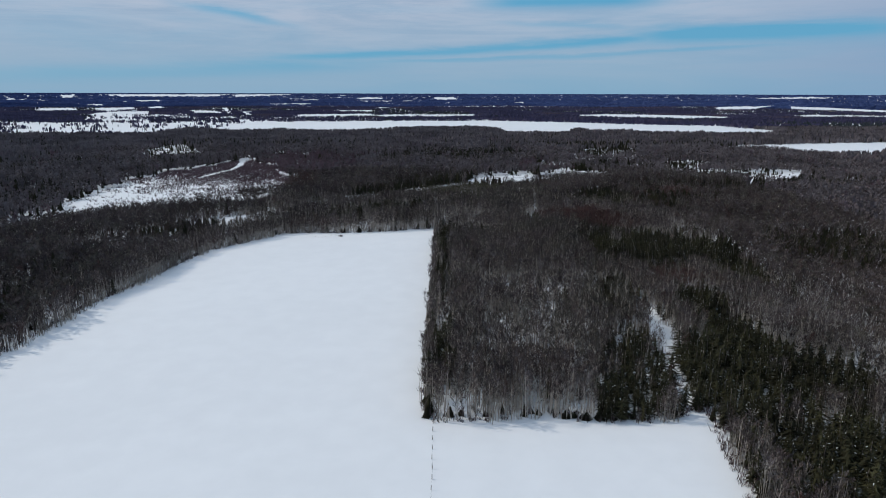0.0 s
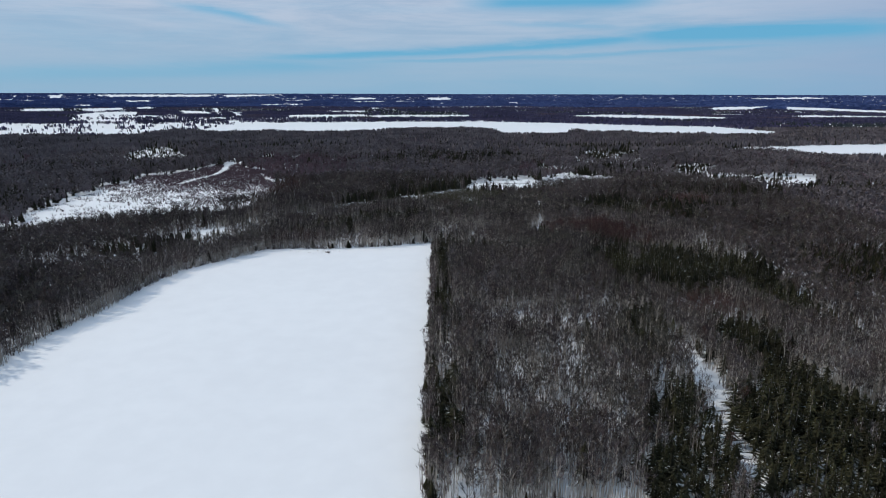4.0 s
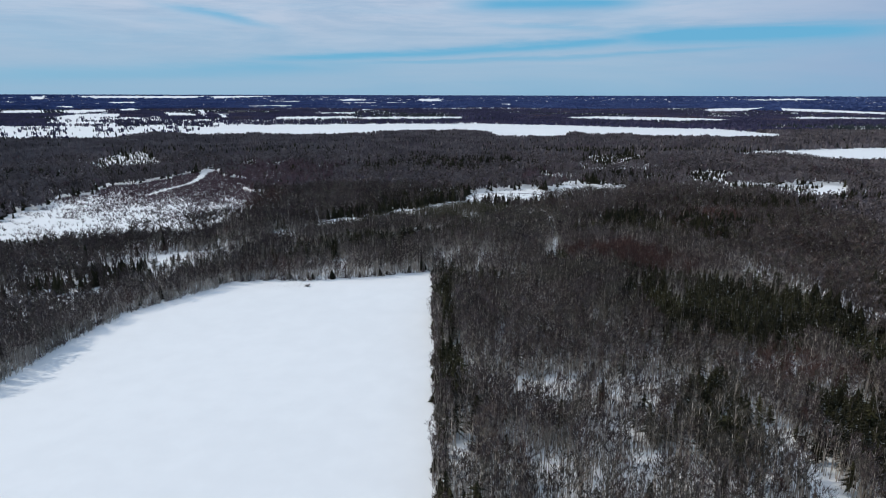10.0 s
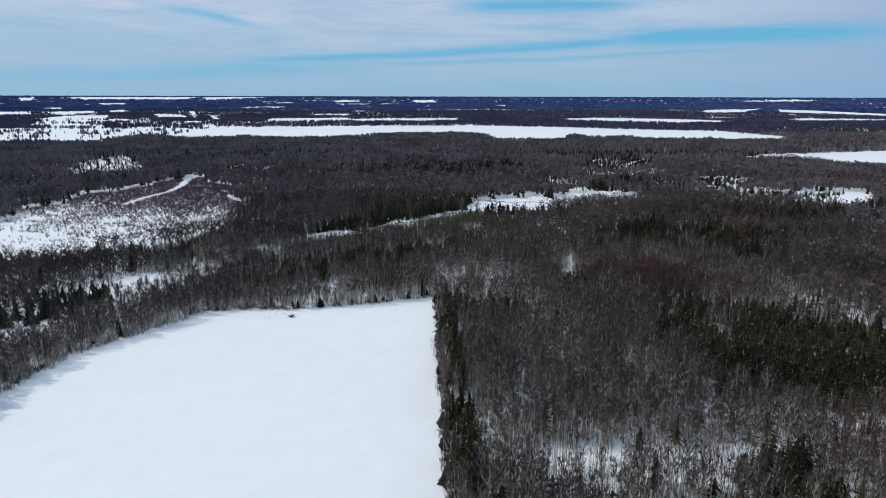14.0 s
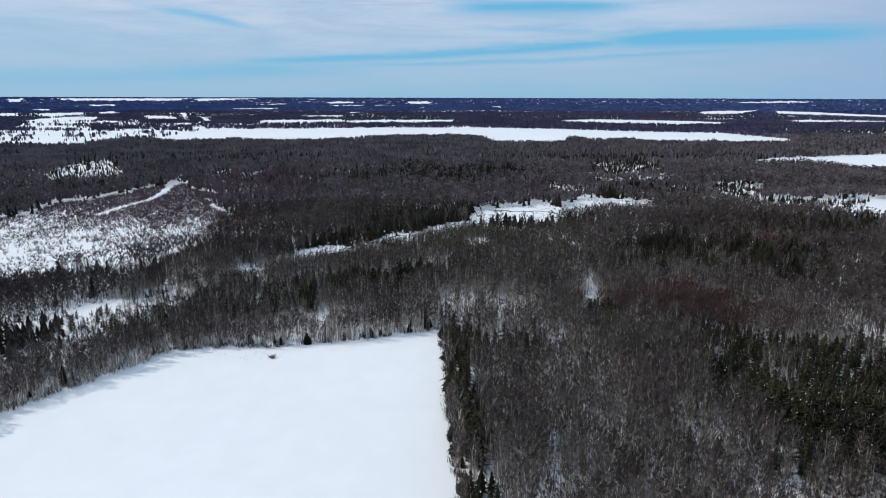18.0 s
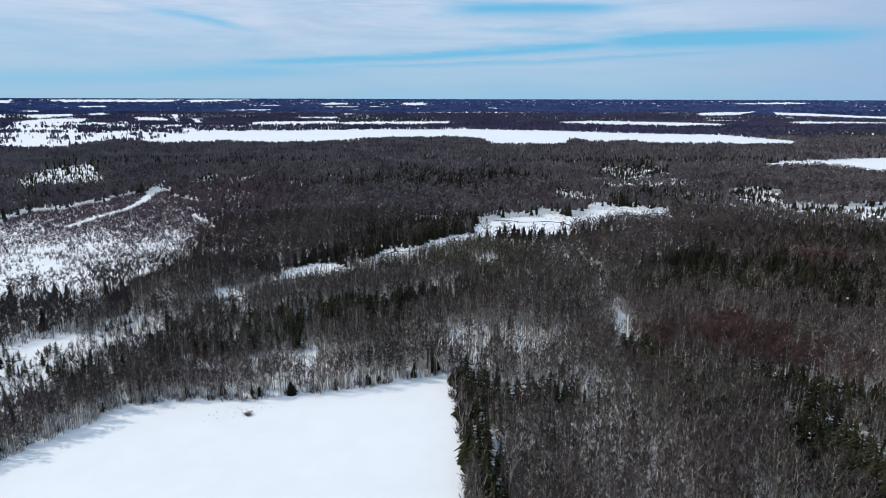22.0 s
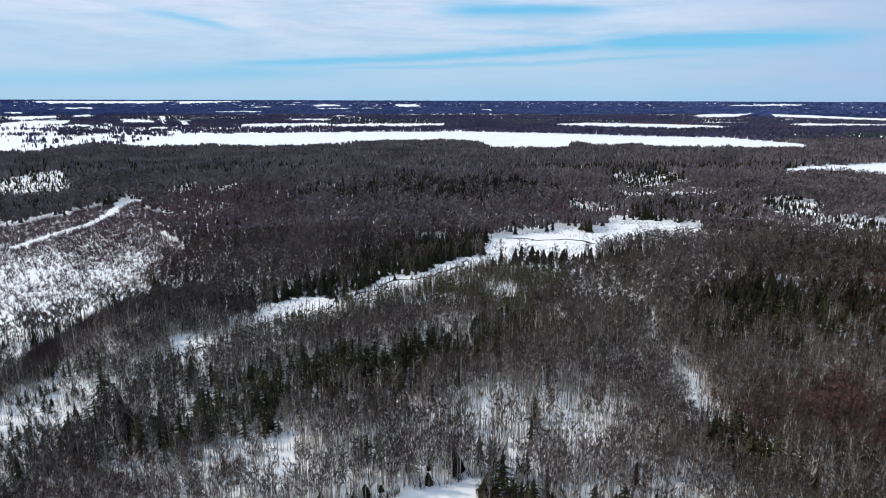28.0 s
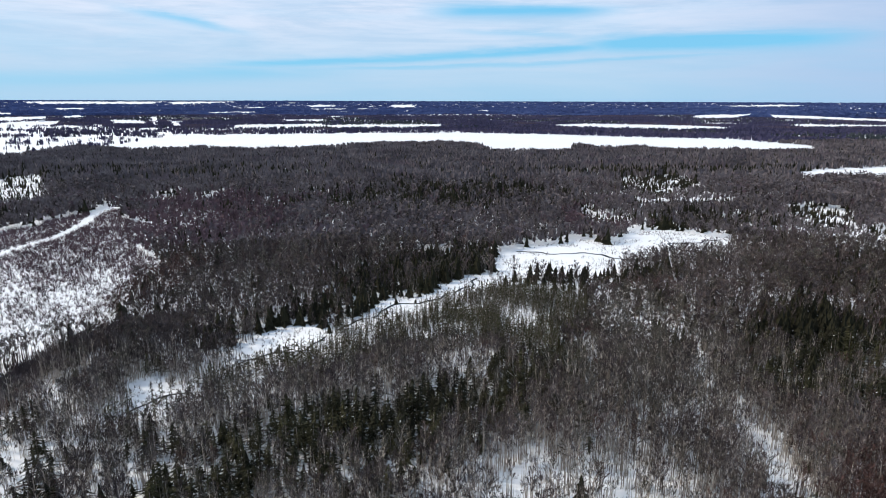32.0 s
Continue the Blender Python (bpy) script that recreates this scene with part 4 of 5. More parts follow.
def plant_side_woods():
    """The same woods, continued beside and behind the start of the flight."""
    rng = np.random.default_rng(221)
    gx, gy = np.meshgrid(np.arange(-300, 300, 4.8), np.arange(-160, 400, 4.8))
    x, y = gx.ravel() + rng.uniform(0, 4.8, gx.size), gy.ravel() + rng.uniform(0, 4.8, gx.size)
    m = ((x < -0.74 * y - 30) | (x > 0.80 * y + 30) | (y < 90)) & ~open_land(x, y)
    x, y = x[m], y[m]
    k = rng.uniform(0, 1, len(x)) < np.clip(rough_map(x, y, 38, 41) - 0.3, 0.05, 0.6)
    size = tree_size(x, y, rng)
    sow("side_hardwood_woods", MID_BARE, x[~k], y[~k], size[~k], [BARK, TWIG], "leafless grey-brown forest round the snowy field", "woods", 22, 1.5)
    sow("side_spruce_woods", MID_SPRUCE, x[k], y[k], size[k] * rng.uniform(0.6, 1.2, int(k.sum())), [BARK, NEEDLE], "dark green spruce stands round the snowy field", "woods", 23, 1.4)


plant_woods()
plant_side_woods()
plant_plain()
plant_shrubs()


# ------------------------------------------------------------------ single things
def part(name, mesh, parent, label=""):
    ob = new(name, mesh)
    ob.parent = parent
    if label:
        ob["label"] = label
    return ob


def thing(name, label, category, group="", kind=""):
    return tagged(new(name), label, category, group, kind)


def tube(points, radii, sides=6):
    """A tapering round limb along points."""
    verts, faces = [], []
    points = [np.array(p, float) for p in points]
    for k, (p, r) in enumerate(zip(points, radii)):
        way = points[min(k + 1, len(points) - 1)] - points[max(k - 1, 0)]
        way = way / np.linalg.norm(way)
        u = np.cross(way, (0.3, 0.9, 0.1))
        u = u / np.linalg.norm(u)
        v = np.cross(way, u)
        for s in range(sides):
            a = 2 * math.pi * s / sides
            verts.append(p + (u * math.cos(a) + v * math.sin(a)) * r)
    for k in range(len(points) - 1):
        for s in range(sides):
            t = (s + 1) % sides
            a, b, c, d = k * sides + s, k * sides + t, (k + 1) * sides + t, (k + 1) * sides + s
            faces += [(a, b, c), (a, c, d)]
    for s in range(1, sides - 1):
        faces.append(((len(points) - 1) * sides, (len(points) - 1) * sides + s, (len(points) - 1) * sides + s + 1))
        faces.append((0, s + 1, s))
    return verts, faces


def joined(pieces):
    verts, faces = [], []
    for v, f in pieces:
        base = len(verts)
        verts.extend(tuple(p) for p in v)
        faces.extend(tuple(i + base for i in t) for t in f)
    return np.array(verts), np.array(faces)


def bare_tree(name, rng, bark, twig, label, group, height=12.0, forks=1, bushy=1.0, low=0.35):
    """A leafless tree: a trunk with rising limbs, and a crown of fine twigs."""
    tree = thing(name, label, "tree", group)
    pieces, starts = [], []
    for fork in range(forks):
        lean = rng.normal(0, 0.05, 2) + (0 if forks == 1 else 1) * np.array([math.cos(fork * 6.28 / forks), math.sin(fork * 6.28 / forks)]) * 0.2
        r = height * 0.0125 / math.sqrt(forks)
        pts = [np.array([lean[0] * z + rng.normal(0, 0.08), lean[1] * z + rng.normal(0, 0.08), z]) for z in np.linspace(-0.3, height * 0.95, 6)]
        pieces.append(tube(pts, np.linspace(r, 0.02, 6)))
        for k in range(int(11 / math.sqrt(forks))):
            s = low + (0.92 - low) * (k + rng.uniform(0, 1)) / 11 * math.sqrt(forks)
            at = s * 5
            i = min(int(at), 4)
            foot = pts[i] + (pts[i + 1] - pts[i]) * (at - i)
            a, out, up = k * 2.4 + rng.uniform(-0.6, 0.6), rng.uniform(0.10, 0.19) * height * (1.25 - s), rng.uniform(0.10, 0.22) * height
            mid = foot + np.array([math.cos(a) * out * 0.6, math.sin(a) * out * 0.6, up * 0.4])
            tip = foot + np.array([math.cos(a) * out, math.sin(a) * out, up])
            pieces.append(tube([foot, mid, tip], [0.055 * height / 12, 0.04 * height / 12, 0.012], 3))
            starts += [(foot, mid), (mid, tip), (mid, tip)]
        starts.append((pts[4], pts[5]))
    v, f = joined(pieces)
    part("trunk", mesh_from("trunk", v, f, [bark], smooth=True), tree)
    verts, faces = [], []
    for k in range(int(130 * bushy)):
        a, b = starts[k % len(starts)]
        start = a + (b - a) * rng.uniform(0.2, 1.0)
        turn, out = rng.uniform(0, 6.28), rng.uniform(0.03, 0.10) * height
        tip = start + np.array([math.cos(turn) * out, math.sin(turn) * out, rng.uniform(0.03, 0.16) * height])
        base = len(verts)
        verts.extend(spray(start, tip, rng.uniform(0.35, 0.7) * height / 12, rng.normal(0, 1, 3)))
        faces.append((base, base + 1, base + 2))
    part("crown", mesh_from("crown", np.array(verts), np.array(faces), [twig]), tree)
    return tree


def spruce_tree(name, rng, needle, label, group, height=9.0, wide=0.19, bare_foot=0.06, ragged=0.25):
    """A conifer: a straight trunk and whorls of drooping boughs."""
    tree = thing(name, label, "tree", group)
    v, f = tube([(0, 0, -0.3), (0, 0, height * 0.5), (0, 0, height * 0.97)], [height * 0.014, height * 0.009, 0.02])
    part("trunk", mesh_from("trunk", v, f, [BARK], smooth=True), tree)
    verts, faces = [], []
    tiers = int(8 + height * 0.6)
    for k in range(tiers):
        s = (k + 0.5) / tiers
        z = height * (bare_foot + (0.98 - bare_foot) * s)
        reach = height * wide * (1 - s) ** 0.8 + 0.12
        count = 9 if s < 0.6 else 6
        turn = rng.uniform(0, 6.28)
        for j in range(count):
            a = turn + 6.283 * j / count + rng.uniform(-0.2, 0.2)
            q = reach * rng.uniform(1 - ragged, 1 + ragged)
            c, d, drop = math.cos(a), math.sin(a), q * rng.uniform(0.25, 0.55)
            w = q * 0.36 + 0.05
            base = len(verts)
            verts += [(0, 0, z + 0.25), (c * q * 0.55 - d * w, d * q * 0.55 + c * w, z - drop * 0.35), (c * q, d * q, z - drop), (c * q * 0.55 + d * w, d * q * 0.55 - c * w, z - drop * 0.35),
                      (c * q * 0.5, d * q * 0.5, z - drop * 0.2 - 0.30)]
            faces += [(base, base + 1, base + 2), (base, base + 2, base + 3), (base + 4, base + 2, base + 1), (base + 4, base + 3, base + 2)]
    base = len(verts)
    verts += [(0.1, 0, height * 0.9), (-0.05, 0.09, height * 0.9), (-0.05, -0.09, height * 0.9), (0, 0, height * 1.02)]
    faces += [(base, base + 1, base + 3), (base + 1, base + 2, base + 3), (base + 2, base, base + 3)]
    part("crown", mesh_from("crown", np.array(verts), np.array(faces), [needle]), tree)
    return tree


def pine_tree(name, rng, label, group, height=14.0):
    """A tall pine: a long bare trunk, crooked boughs and tufts of needles towards the top."""
    tree = thing(name, label, "tree", group)
    pieces, tufts = [tube([(0, 0, -0.3), (0.1, 0.05, height * 0.5), (0.05, -0.1, height * 0.98)], [0.20, 0.14, 0.03])], []
    for k in range(13):
        s = 0.5 + 0.48 * k / 13
        a, out = k * 2.4, (1.08 - s) * height * rng.uniform(0.20, 0.32)
        foot = np.array([0.08, 0, height * s])
        tip = foot + np.array([math.cos(a) * out, math.sin(a) * out, rng.uniform(-0.1, 0.5)])
        pieces.append(tube([foot, (foot + tip) / 2 + (0, 0, 0.15), tip], [0.06, 0.045, 0.02], 3))
        tufts += [(tip, 0.75), ((foot + tip) / 2, 0.6)]
    tufts.append((np.array([0.05, -0.1, height * 0.98]), 0.7))
    v, f = joined(pieces)
    part("trunk", mesh_from("trunk", v, f, [BARK], smooth=True), tree)
    verts, faces = [], []
    for c, r in tufts:
        for k in range(16):
            w = rng.normal(0, 1, 3) * (1, 1, 0.6)
            w = w / np.linalg.norm(w) * r * rng.uniform(0.7, 1.3)
            base = len(verts)
            verts.extend(blade(c - w * 0.2, c + w, 0.30, rng.normal(0, 1, 3)))
            faces.append((base, base + 1, base + 2))
    part("crown", mesh_from("crown", np.array(verts), np.array(faces), [NEEDLE]), tree)
    return tree


def bush(name, rng, twig, label, group):
    """A head-high bush: several stems from one foot, with fine shoots."""
    shrub = thing(name, label, "shrub", group)
    pieces, verts, faces = [], [], []
    for k in range(8):
        a, out, up = rng.uniform(0, 6.28), rng.uniform(0.3, 1.1), rng.uniform(1.4, 2.6)
        foot = np.array([rng.normal(0, 0.15), rng.normal(0, 0.15), -0.15])
        tip = foot + np.array([math.cos(a) * out, math.sin(a) * out, up])
        pieces.append(tube([foot, (foot + tip) / 2 + (0, 0, 0.2), tip], [0.05, 0.035, 0.012], 3))
        for j in range(9):
            start = foot + (tip - foot) * rng.uniform(0.35, 1.0)
            way = rng.normal(0, 0.32, 3) + (0, 0, 0.5)
            base = len(verts)
            verts.extend(blade(start, start + way, 0.10, rng.normal(0, 1, 3)))
            faces.append((base, base + 1, base + 2))
    v, f = joined(pieces)
    part("stem", mesh_from("stem", v, f, [BARK], smooth=True), shrub)
    part("crown", mesh_from("crown", np.array(verts), np.array(faces), [twig]), shrub)
    return shrub


class Nursery:
    """Plants copies of a few model trees; the first one of each model is the model itself."""

    def __init__(self, seed, models):
        self.rng, self.models, self.used = np.random.default_rng(seed), models, set()

    def plant(self, x, y, size=1.0, wide=1.0):
        k = int(self.rng.integers(0, len(self.models)))
        m = pose(x, y, float(ground_z(x, y)), self.rng.normal(0, 1.5), self.rng.normal(0, 1.5), self.rng.uniform(0, 360)) @ Matrix.Diagonal((size * wide, size * wide, size, 1))
        if k in self.used:
            copy_thing(self.models[k], m)
        else:
            self.used.add(k)
            self.models[k].matrix_basis = m


def along(points, step, spread, rng):
    """Places strewn along a line."""
    out = []
    for (x0, y0), (x1, y1) in zip(points, points[1:]):
        n = max(1, int(math.hypot(x1 - x0, y1 - y0) / step))
        for k in range(n):
            s = (k + rng.uniform(0, 1)) / n
            out.append((x0 + (x1 - x0) * s + rng.uniform(-spread, spread), y0 + (y1 - y0) * s + rng.uniform(-spread, spread)))
    return out


def plant_single_trees():
    r = np.random.default_rng(301)
    spruce = Nursery(1, [spruce_tree("spruce", r, m, "dark green spruce at the snowy edge of the woods", "edge spruces", h, w) for h, w, m in ((9.5, 0.18, NEEDLE), (8.5, 0.21, NEEDLE), (10.0, 0.16, NEEDLE), (8.0, 0.23, NEEDLE_FIR))])
    little = Nursery(2, [spruce_tree("young_spruce", r, m, "small bushy young spruce standing in snow", "young spruces", 3.0, 0.30, 0.02) for m in (NEEDLE, NEEDLE_FIR, NEEDLE)])
    hardwood = Nursery(3, [bare_tree("hardwood_tree", r, BARK, m, "leafless grey hardwood tree at the edge of the field", "edge hardwoods", 12.0, 1, 1.1, lo) for m, lo in ((TWIG, 0.3), (TWIG, 0.2), (TWIG_OLIVE, 0.3), (TWIG, 0.4))])
    birch = Nursery(4, [bare_tree("birch_tree", r, BIRCH, TWIG, "leafless white-barked birch among darker trees", "birches", 12.0, f, 0.7, 0.4) for f in (1, 2, 1, 3)])
    red = Nursery(5, [bare_tree("red_maple_tree", r, BARK, TWIG_RED, "leafless reddish young maple at the edge of the field", "edge maples", 8.0, f, 1.2, 0.15) for f in (1, 2, 3)])
    shrub = Nursery(6, [bush("bush", r, m, "bare brown bush growing out of snow", "edge bushes") for m in (BRUSH, BRUSH, TWIG_MAUVE)])
    pine = Nursery(7, [pine_tree("pine_tree", r, "tall dark pine with a tufted top", "tall pines") for _ in range(2)])
    # the long straight west edge of the woods
    for x, y in along([(-4, 146), (-4.2, 221), (-3.6, 300), (-3, 374)], 1.6, 1.0, r):
        k = r.uniform()
        if k < 0.62:
            spruce.plant(x, y, r.uniform(0.4, 0.85), 1.4)
        elif k < 0.74:
            hardwood.plant(x, y, r.uniform(0.7, 1.05))
        elif k < 0.88:
            birch.plant(x, y, r.uniform(0.8, 1.0))
        else:
            shrub.plant(x - 1.2, y, r.uniform(0.7, 1.2))
    # south edge
    for x, y in along([(0, 146), (14, 146.5), (25, 148), (39, 145.5), (58, 146), (62, 148)], 2.0, 0.9, r):
        k = r.uniform()
        shrub.plant(x + r.uniform(-1, 1), y + r.uniform(-0.6, 1.2), r.uniform(0.6, 1.1))
        if k < 0.45:
            little.plant(x, y, r.uniform(0.4, 1.0), 1.5)
        elif k < 0.8:
            hardwood.plant(x, y + 1, r.uniform(0.55, 0.9))
        elif k < 0.9:
            spruce.plant(x, y + 1, r.uniform(0.5, 0.9))
        else:
            shrub.plant(x, y, r.uniform(0.6, 1.0))
    # north edge
    for x, y in along([(-4, 379), (-28, 371), (-59, 364), (-76, 365), (-95, 363)], 1.8, 1.5, r):
        k = r.uniform()
        if k < 0.40:
            hardwood.plant(x, y + 1.5, r.uniform(0.65, 1.0))
        elif k < 0.58:
            red.plant(x, y, r.uniform(0.7, 1.1))
        elif k < 0.74:
            little.plant(x, y, r.uniform(0.6, 1.6))
        else:
            shrub.plant(x, y, r.uniform(0.7, 1.3))
    # west edge of the field
    for x, y in along([(-96, 362), (-107, 344), (-125, 318), (-130, 286), (-134, 256), (-138, 235), (-140, 205), (-141, 182), (-146, 150)], 1.9, 2.0, r):
        k = r.uniform()
        if k < 0.36:
            hardwood.plant(x - 2, y, r.uniform(0.6, 0.95))
        elif k < 0.54:
            red.plant(x, y, r.uniform(0.7, 1.1))
        elif k < 0.68:
            spruce.plant(x - 1, y, r.uniform(0.5, 0.9))
        else:
            shrub.plant(x + r.uniform(0, 2.5), y, r.uniform(0.7, 1.5))
    # east side of the small field, and the trail
    for x, y in along([(63.5, 100), (64, 113), (66, 128), (69, 148)], 0.9, 1.2, r):
        k = r.uniform()
        (shrub if k < 0.82 else little).plant(x + 1.0 + r.uniform(0, 3), y, r.uniform(0.9, 1.7))
    for x, y in along(TRAIL, 3.2, 0.5, r):
        side = -1 if r.uniform() < 0.5 else 1
        (spruce if r.uniform() < 0.75 else birch).plant(x + side * r.uniform(3.5, 6.0), y, r.uniform(0.6, 1.05) if side > 0 else r.uniform(0.25, 0.5))
    # birches in the east woods
    for k in range(64):
        birch.plant(r.uniform(100, 160), r.uniform(176, 238), r.uniform(1.0, 1.25))
    for x, y in ((81, 138), (84.5, 139)):
        birch.plant(x, y, 0.95)
    # single conifers round the bog and in the thin woods beyond the field
    for x, y, s in ((-20, 379, 0.6), (-15, 379.5, 0.75), (-10, 378, 0.45), (-11, 380, 0.55), (-100, 415, 0.7), (-111, 421, 0.65), (-97, 400, 0.7), (-105, 409, 0.6), (-114, 415, 0.7), (-104, 398, 0.75), (-118, 424, 0.55), (66, 469, 1.2), (53, 404, 0.7)):
        spruce.plant(x, y, s)
    for x, y, s in ((18, 419, 0.95), (14, 426, 0.85), (11, 429, 0.8), (12, 412, 0.6)):
        pine.plant(x, y, s)
    for x, y in along([(28, 556), (60, 560), (88, 576), (112, 600), (150, 607)], 4.0, 5.0, r):
        spruce.plant(x, y, r.uniform(0.16, 0.32), 1.9)
    for k in range(18):
        t = r.uniform(0, 1)
        little.plant(-70 + 95 * t + r.normal(0, 5), 486 + 75 * t + r.normal(0, 9), r.uniform(0.5, 1.3))
    for k in range(30):
        shrub.plant(r.uniform(-265, -160), r.uniform(450, 640), r.uniform(0.8, 1.6))
    # trees scattered over the open plain in the west
    for k in range(14):
        spruce.plant(r.uniform(-1050, -420), r.uniform(1240, 1700), r.uniform(0.6, 1.1), 1.2)


def build_fence():
    fence = thing("fence", "old wire fence with weathered wooden posts crossing a snowy field", "fence")
    r = np.random.default_rng(311)
    v, f = tube([(0, 0, -0.4), (0, 0, 0.6), (0, 0, 1.15), (0, 0, 1.2)], [0.075, 0.075, 0.07, 0.04], 8)
    me, tops = mesh_from("post", v, f, [POSTWOOD], smooth=True), []
    for k in range(26):
        x, y = -2.35 + r.normal(0, 0.06), 142.5 - 3.9 * k + r.normal(0, 0.2)
        z = float(ground_z(x, y))
        post = part("post", me, fence)
        post.matrix_basis = pose(x, y, z, r.normal(0, 4), r.normal(0, 4), r.uniform(0, 360))
        tops.append((x, y, z))
    for h in (0.45, 0.95):
        pts = []
        for (x0, y0, z0), (x1, y1, z1) in zip(tops, tops[1:]):
            pts += [(x0 + 0.08, y0, z0 + h), ((x0 + x1) / 2 + 0.08, (y0 + y1) / 2, (z0 + z1) / 2 + h - 0.05)]
        v, f = tube(pts, [0.006] * len(pts), 3)
        part("wire", mesh_from("wire", v, f, [WIRE]), fence, "thin sagging steel wire")


def build_brush_pile():
    pile = thing("brush_pile", "small dark heap of cut branches lying on snow", "brush pile")
    r = np.random.default_rng(321)
    for k in range(26):
        a, q = r.uniform(0, 6.28), r.uniform(0, 0.9)
        c = np.array([math.cos(a) * q, math.sin(a) * q, r.uniform(0.05, 0.7)])
        w = np.array([math.cos(a + 1.5), math.sin(a + 1.5), r.normal(0, 0.25)]) * r.uniform(0.6, 1.4)
        v, f = tube([c - w, c + (0, 0, 0.05), c + w], [0.07, 0.06, 0.02], 4)
        part("branch", mesh_from("branch", v, f, [BARK], smooth=True), pile)
    pile.matrix_basis = pose(-58.5, 353, float(ground_z(-58.5, 353)))
    x, y = r.normal(-67, 6, 46), r.normal(356, 4, 46)
    keep = inside(x, y, FIELD)
    sow("dry_weeds", SHRUB, x[keep], y[keep], r.uniform(0.15, 0.35, int(keep.sum())), [BARK, STRAW], "sparse dry weed stalks poking through snow", "weeds", 31)


def build_streams():
    for pts, wide in (([(40, 617), (62, 612), (84, 610), (92, 594), (113, 602), (132, 630), (168, 640)], 2.0), ([(-93, 444), (-88, 452), (-80, 458)], 0.9), ([(-72, 474), (-66, 480), (-54, 487), (-47, 497)], 1.1), ([(-44, 502), (-27, 527), (-16, 532), (0, 543), (14, 568)], 1.2)):
        fine = []
        for (x0, y0), (x1, y1) in zip(pts, pts[1:]):
            n = max(3, int(math.hypot(x1 - x0, y1 - y0) / 1.5))
            fine += [(x0 + (x1 - x0) * k / n, y0 + (y1 - y0) * k / n) for k in range(n)]
        xy = np.array(fine)
        way = np.gradient(xy, axis=0)
        side = np.stack([-way[:, 1], way[:, 0]], -1)
        side /= np.linalg.norm(side, axis=1)[:, None]
        s = np.arange(len(xy))
        xy = xy + side * (np.sin(s * 0.35) * 1.6 + np.sin(s * 0.83 + 1) * 0.8)[:, None]
        half = (wide * (0.6 + 0.5 * rough_map(s * 1.0, s * 0.0, 4, 81)) / 2)[:, None]
        left, right = xy + side * half, xy - side * half
        # the water lies 0.1 m over the lowest snow beside it
        top = np.maximum(ground_z(left[:, 0], left[:, 1]), ground_z(right[:, 0], right[:, 1])) + 0.12
        verts = np.concatenate([np.column_stack([left, top]), np.column_stack([right, top])])
        k = np.arange(len(xy) - 1)
        faces = np.stack([k, k + len(xy), k + 1 + len(xy), k + 1], -1)
        tagged(new("stream", mesh_from("stream", verts, faces, [WATER], smooth=True)), "narrow dark stream winding through a snowy bog", "stream", kind="structure")


def build_logs():
    r = np.random.default_rng(331)
    for x, y, turn, long in ((-105, 412, 30, 7), (-106, 421, 60, 5), (-102, 416, 10, 6), (-84, 452, 25, 6), (-88, 449, 70, 4), (-46, 388, 20, 5), (30, 395, -15, 6)):
        v, f = tube([(0, 0, 0), (long / 2, 0.1, 0.1), (long, 0, 0.05)], [0.22, 0.19, 0.10], 8)
        log = new("fallen_log", mesh_from("fallen_log", v, f, [BARK], smooth=True))
        log.matrix_basis = pose(x, y, float(ground_z(x, y)) + 0.15, 0, 0, turn)
        tagged(log, "fallen grey tree trunk lying half in snow", "log", "fallen logs")


def box(x0, x1, y0, y1, z0, z1):
    v = [(x, y, z) for z in (z0, z1) for x, y in ((x0, y0), (x1, y0), (x1, y1), (x0, y1))]
    return np.array(v), np.array([(3, 2, 1, 0), (4, 5, 6, 7), (0, 1, 5, 4), (1, 2, 6, 5), (2, 3, 7, 6), (3, 0, 4, 7)])


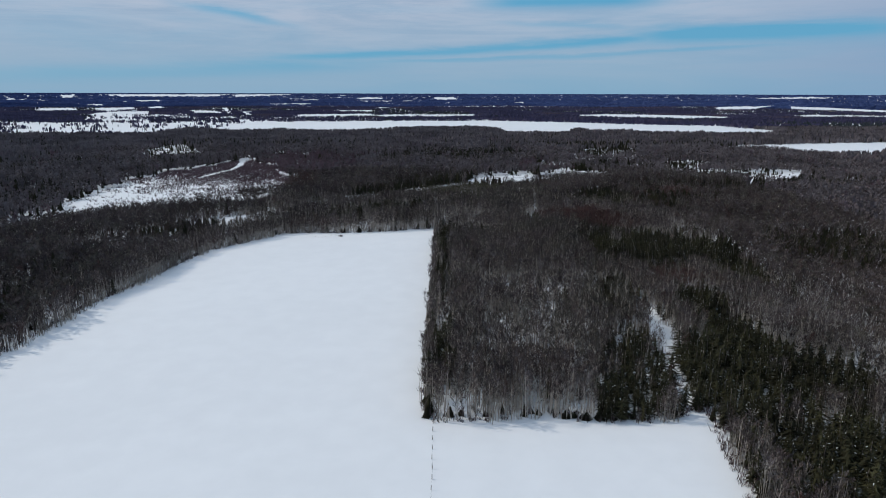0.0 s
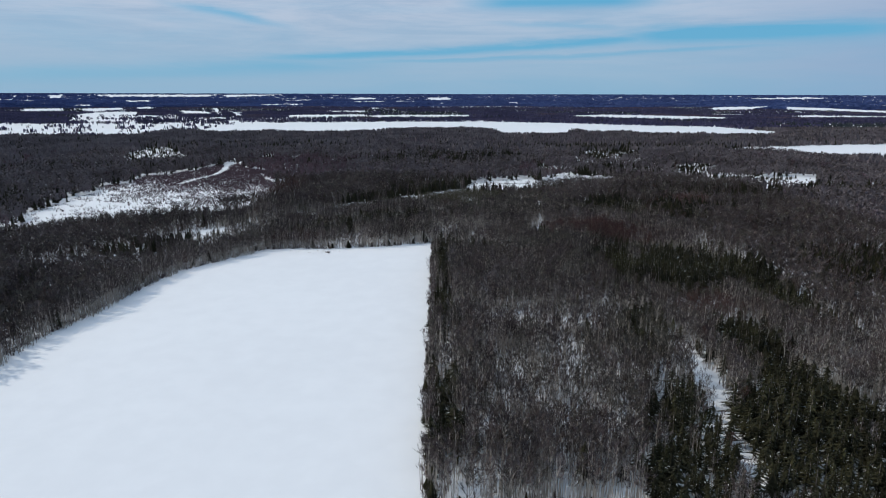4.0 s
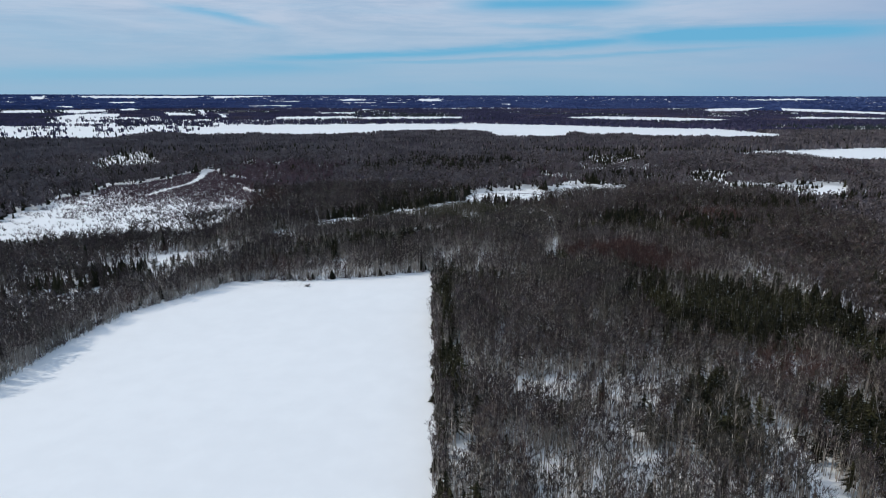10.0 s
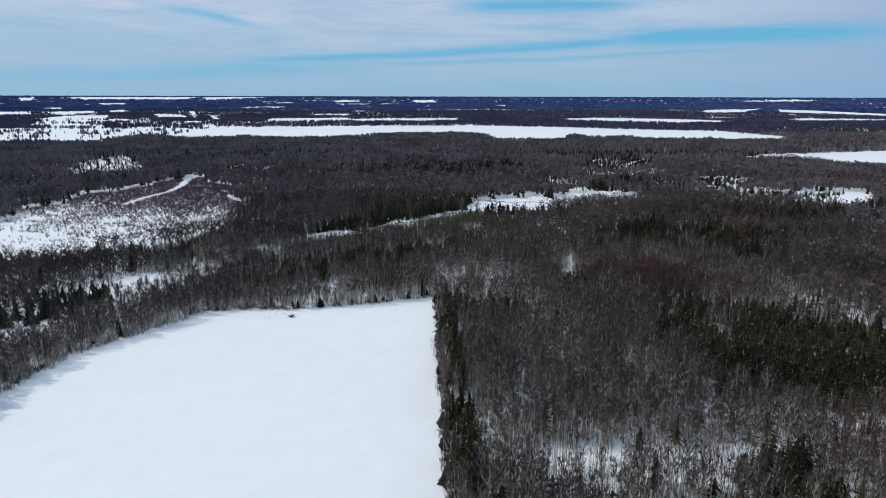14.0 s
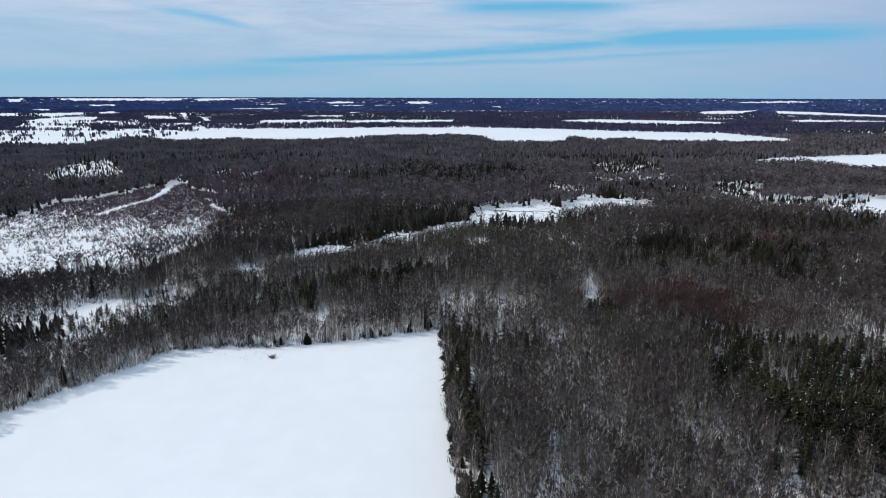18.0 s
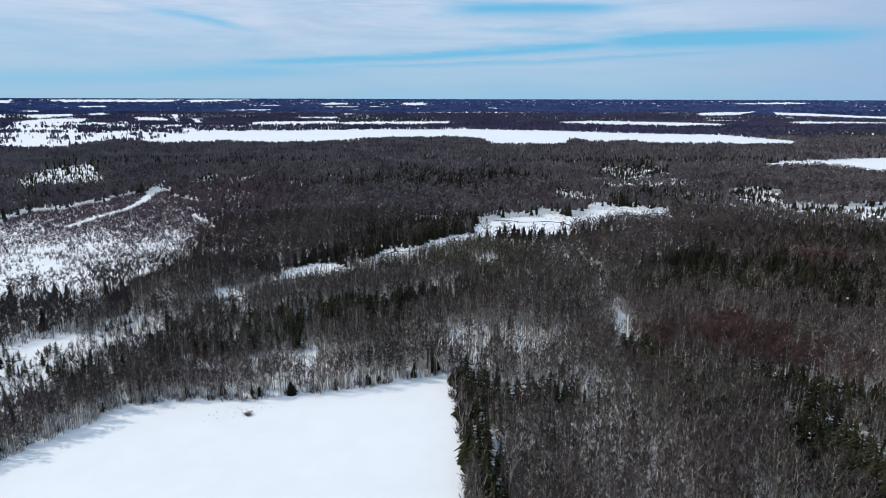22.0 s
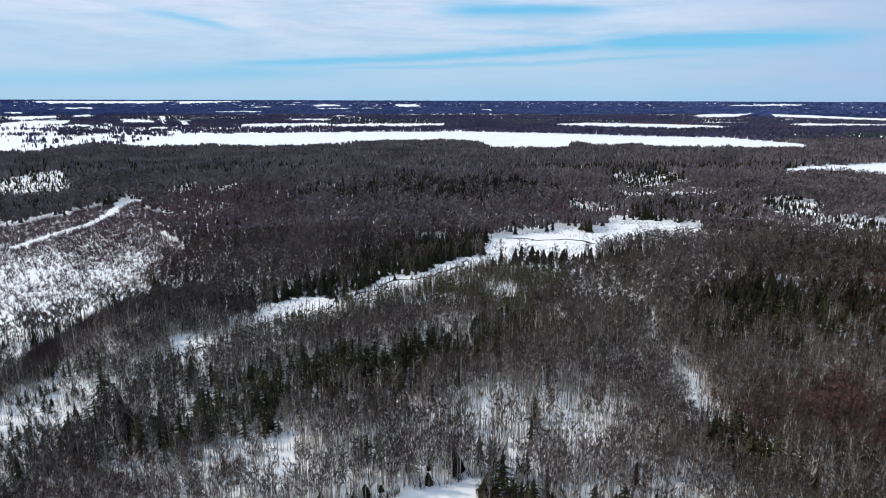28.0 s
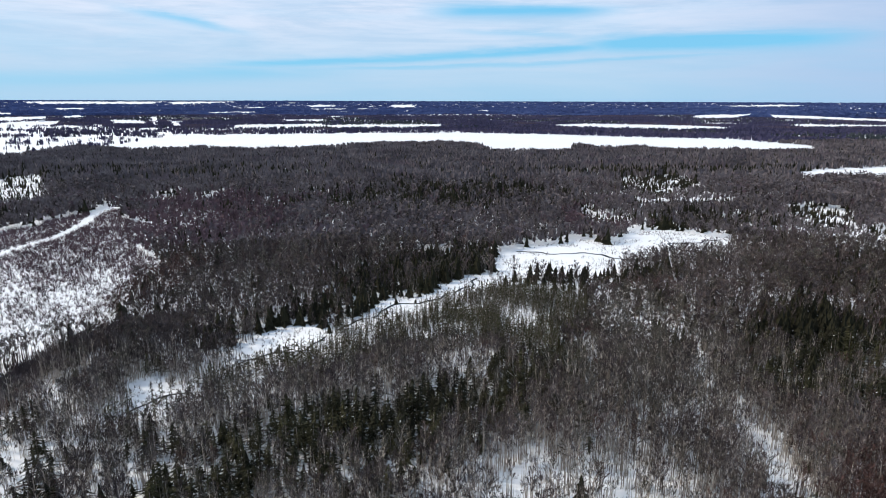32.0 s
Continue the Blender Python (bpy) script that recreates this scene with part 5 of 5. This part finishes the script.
def build_house(x, y, turn, long, deep, high, wall, roof, label, category):
    house = thing("barn" if category == "barn" else "house", label, category, "farm buildings")
    v, f = box(-long / 2, long / 2, -deep / 2, deep / 2, -0.5, high)
    part("wall", mesh_from("wall", v, f, [wall]), house)
    rise, over = deep * 0.36, 0.4
    a, b = long / 2 + over, deep / 2 + over
    verts = [(-a, -b, high), (a, -b, high), (a, b, high), (-a, b, high), (-a, 0, high + rise), (a, 0, high + rise)]
    quads = [(0, 1, 5, 4), (2, 3, 4, 5), (3, 2, 1, 0), (0, 4, 3, 3), (1, 2, 5, 5)]
    tris = [t for q in quads for t in ((q[0], q[1], q[2]), (q[0], q[2], q[3])) if len(set(t)) == 3]
    part("roof", mesh_from("roof", verts, tris, [roof]), house)
    for k in range(max(2, int(long / 3.5))):
        px = -long / 2 + long * (k + 0.5) / max(2, int(long / 3.5))
        v, f = box(px - 0.5, px + 0.5, -deep / 2 - 0.06, -deep / 2 + 0.02, high * 0.35, high * 0.35 + 1.3)
        part("window", mesh_from("window", v, f, [PANE]), house)
    house.matrix_basis = pose(x, y, float(ground_z(x, y)), 0, 0, turn)


plant_single_trees()
build_fence()
build_brush_pile()
build_streams()
build_logs()
for row in ((-827, 2633, 10, 14, 9, 5.5, SIDING, SHINGLE, "white farmhouse with a dark roof beside a snowy road", "house"),
            (-783, 2679, -20, 26, 12, 7, BARNWOOD, SHINGLE, "long grey wooden barn among far fields", "barn"),
            (-769, 2560, 0, 18, 10, 6, SIDING, SHINGLE, "white farmhouse with a dark roof beside a snowy road", "house"),
            (-758, 2727, 30, 30, 14, 8, BARNWOOD, SHINGLE, "long grey wooden barn among far fields", "barn"),
            (-1242, 2600, 15, 16, 9, 6, SIDING, SHINGLE, "white farmhouse standing in snowy farmland", "house"),
            (1469, 2661, -10, 18, 10, 6, SIDING, SHINGLE, "white farmhouse standing in snowy farmland", "house"),
            (1564, 2600, 20, 28, 13, 7, BARNWOOD, SHINGLE, "long grey wooden barn in a far snowy field", "barn")):
    build_house(*row)
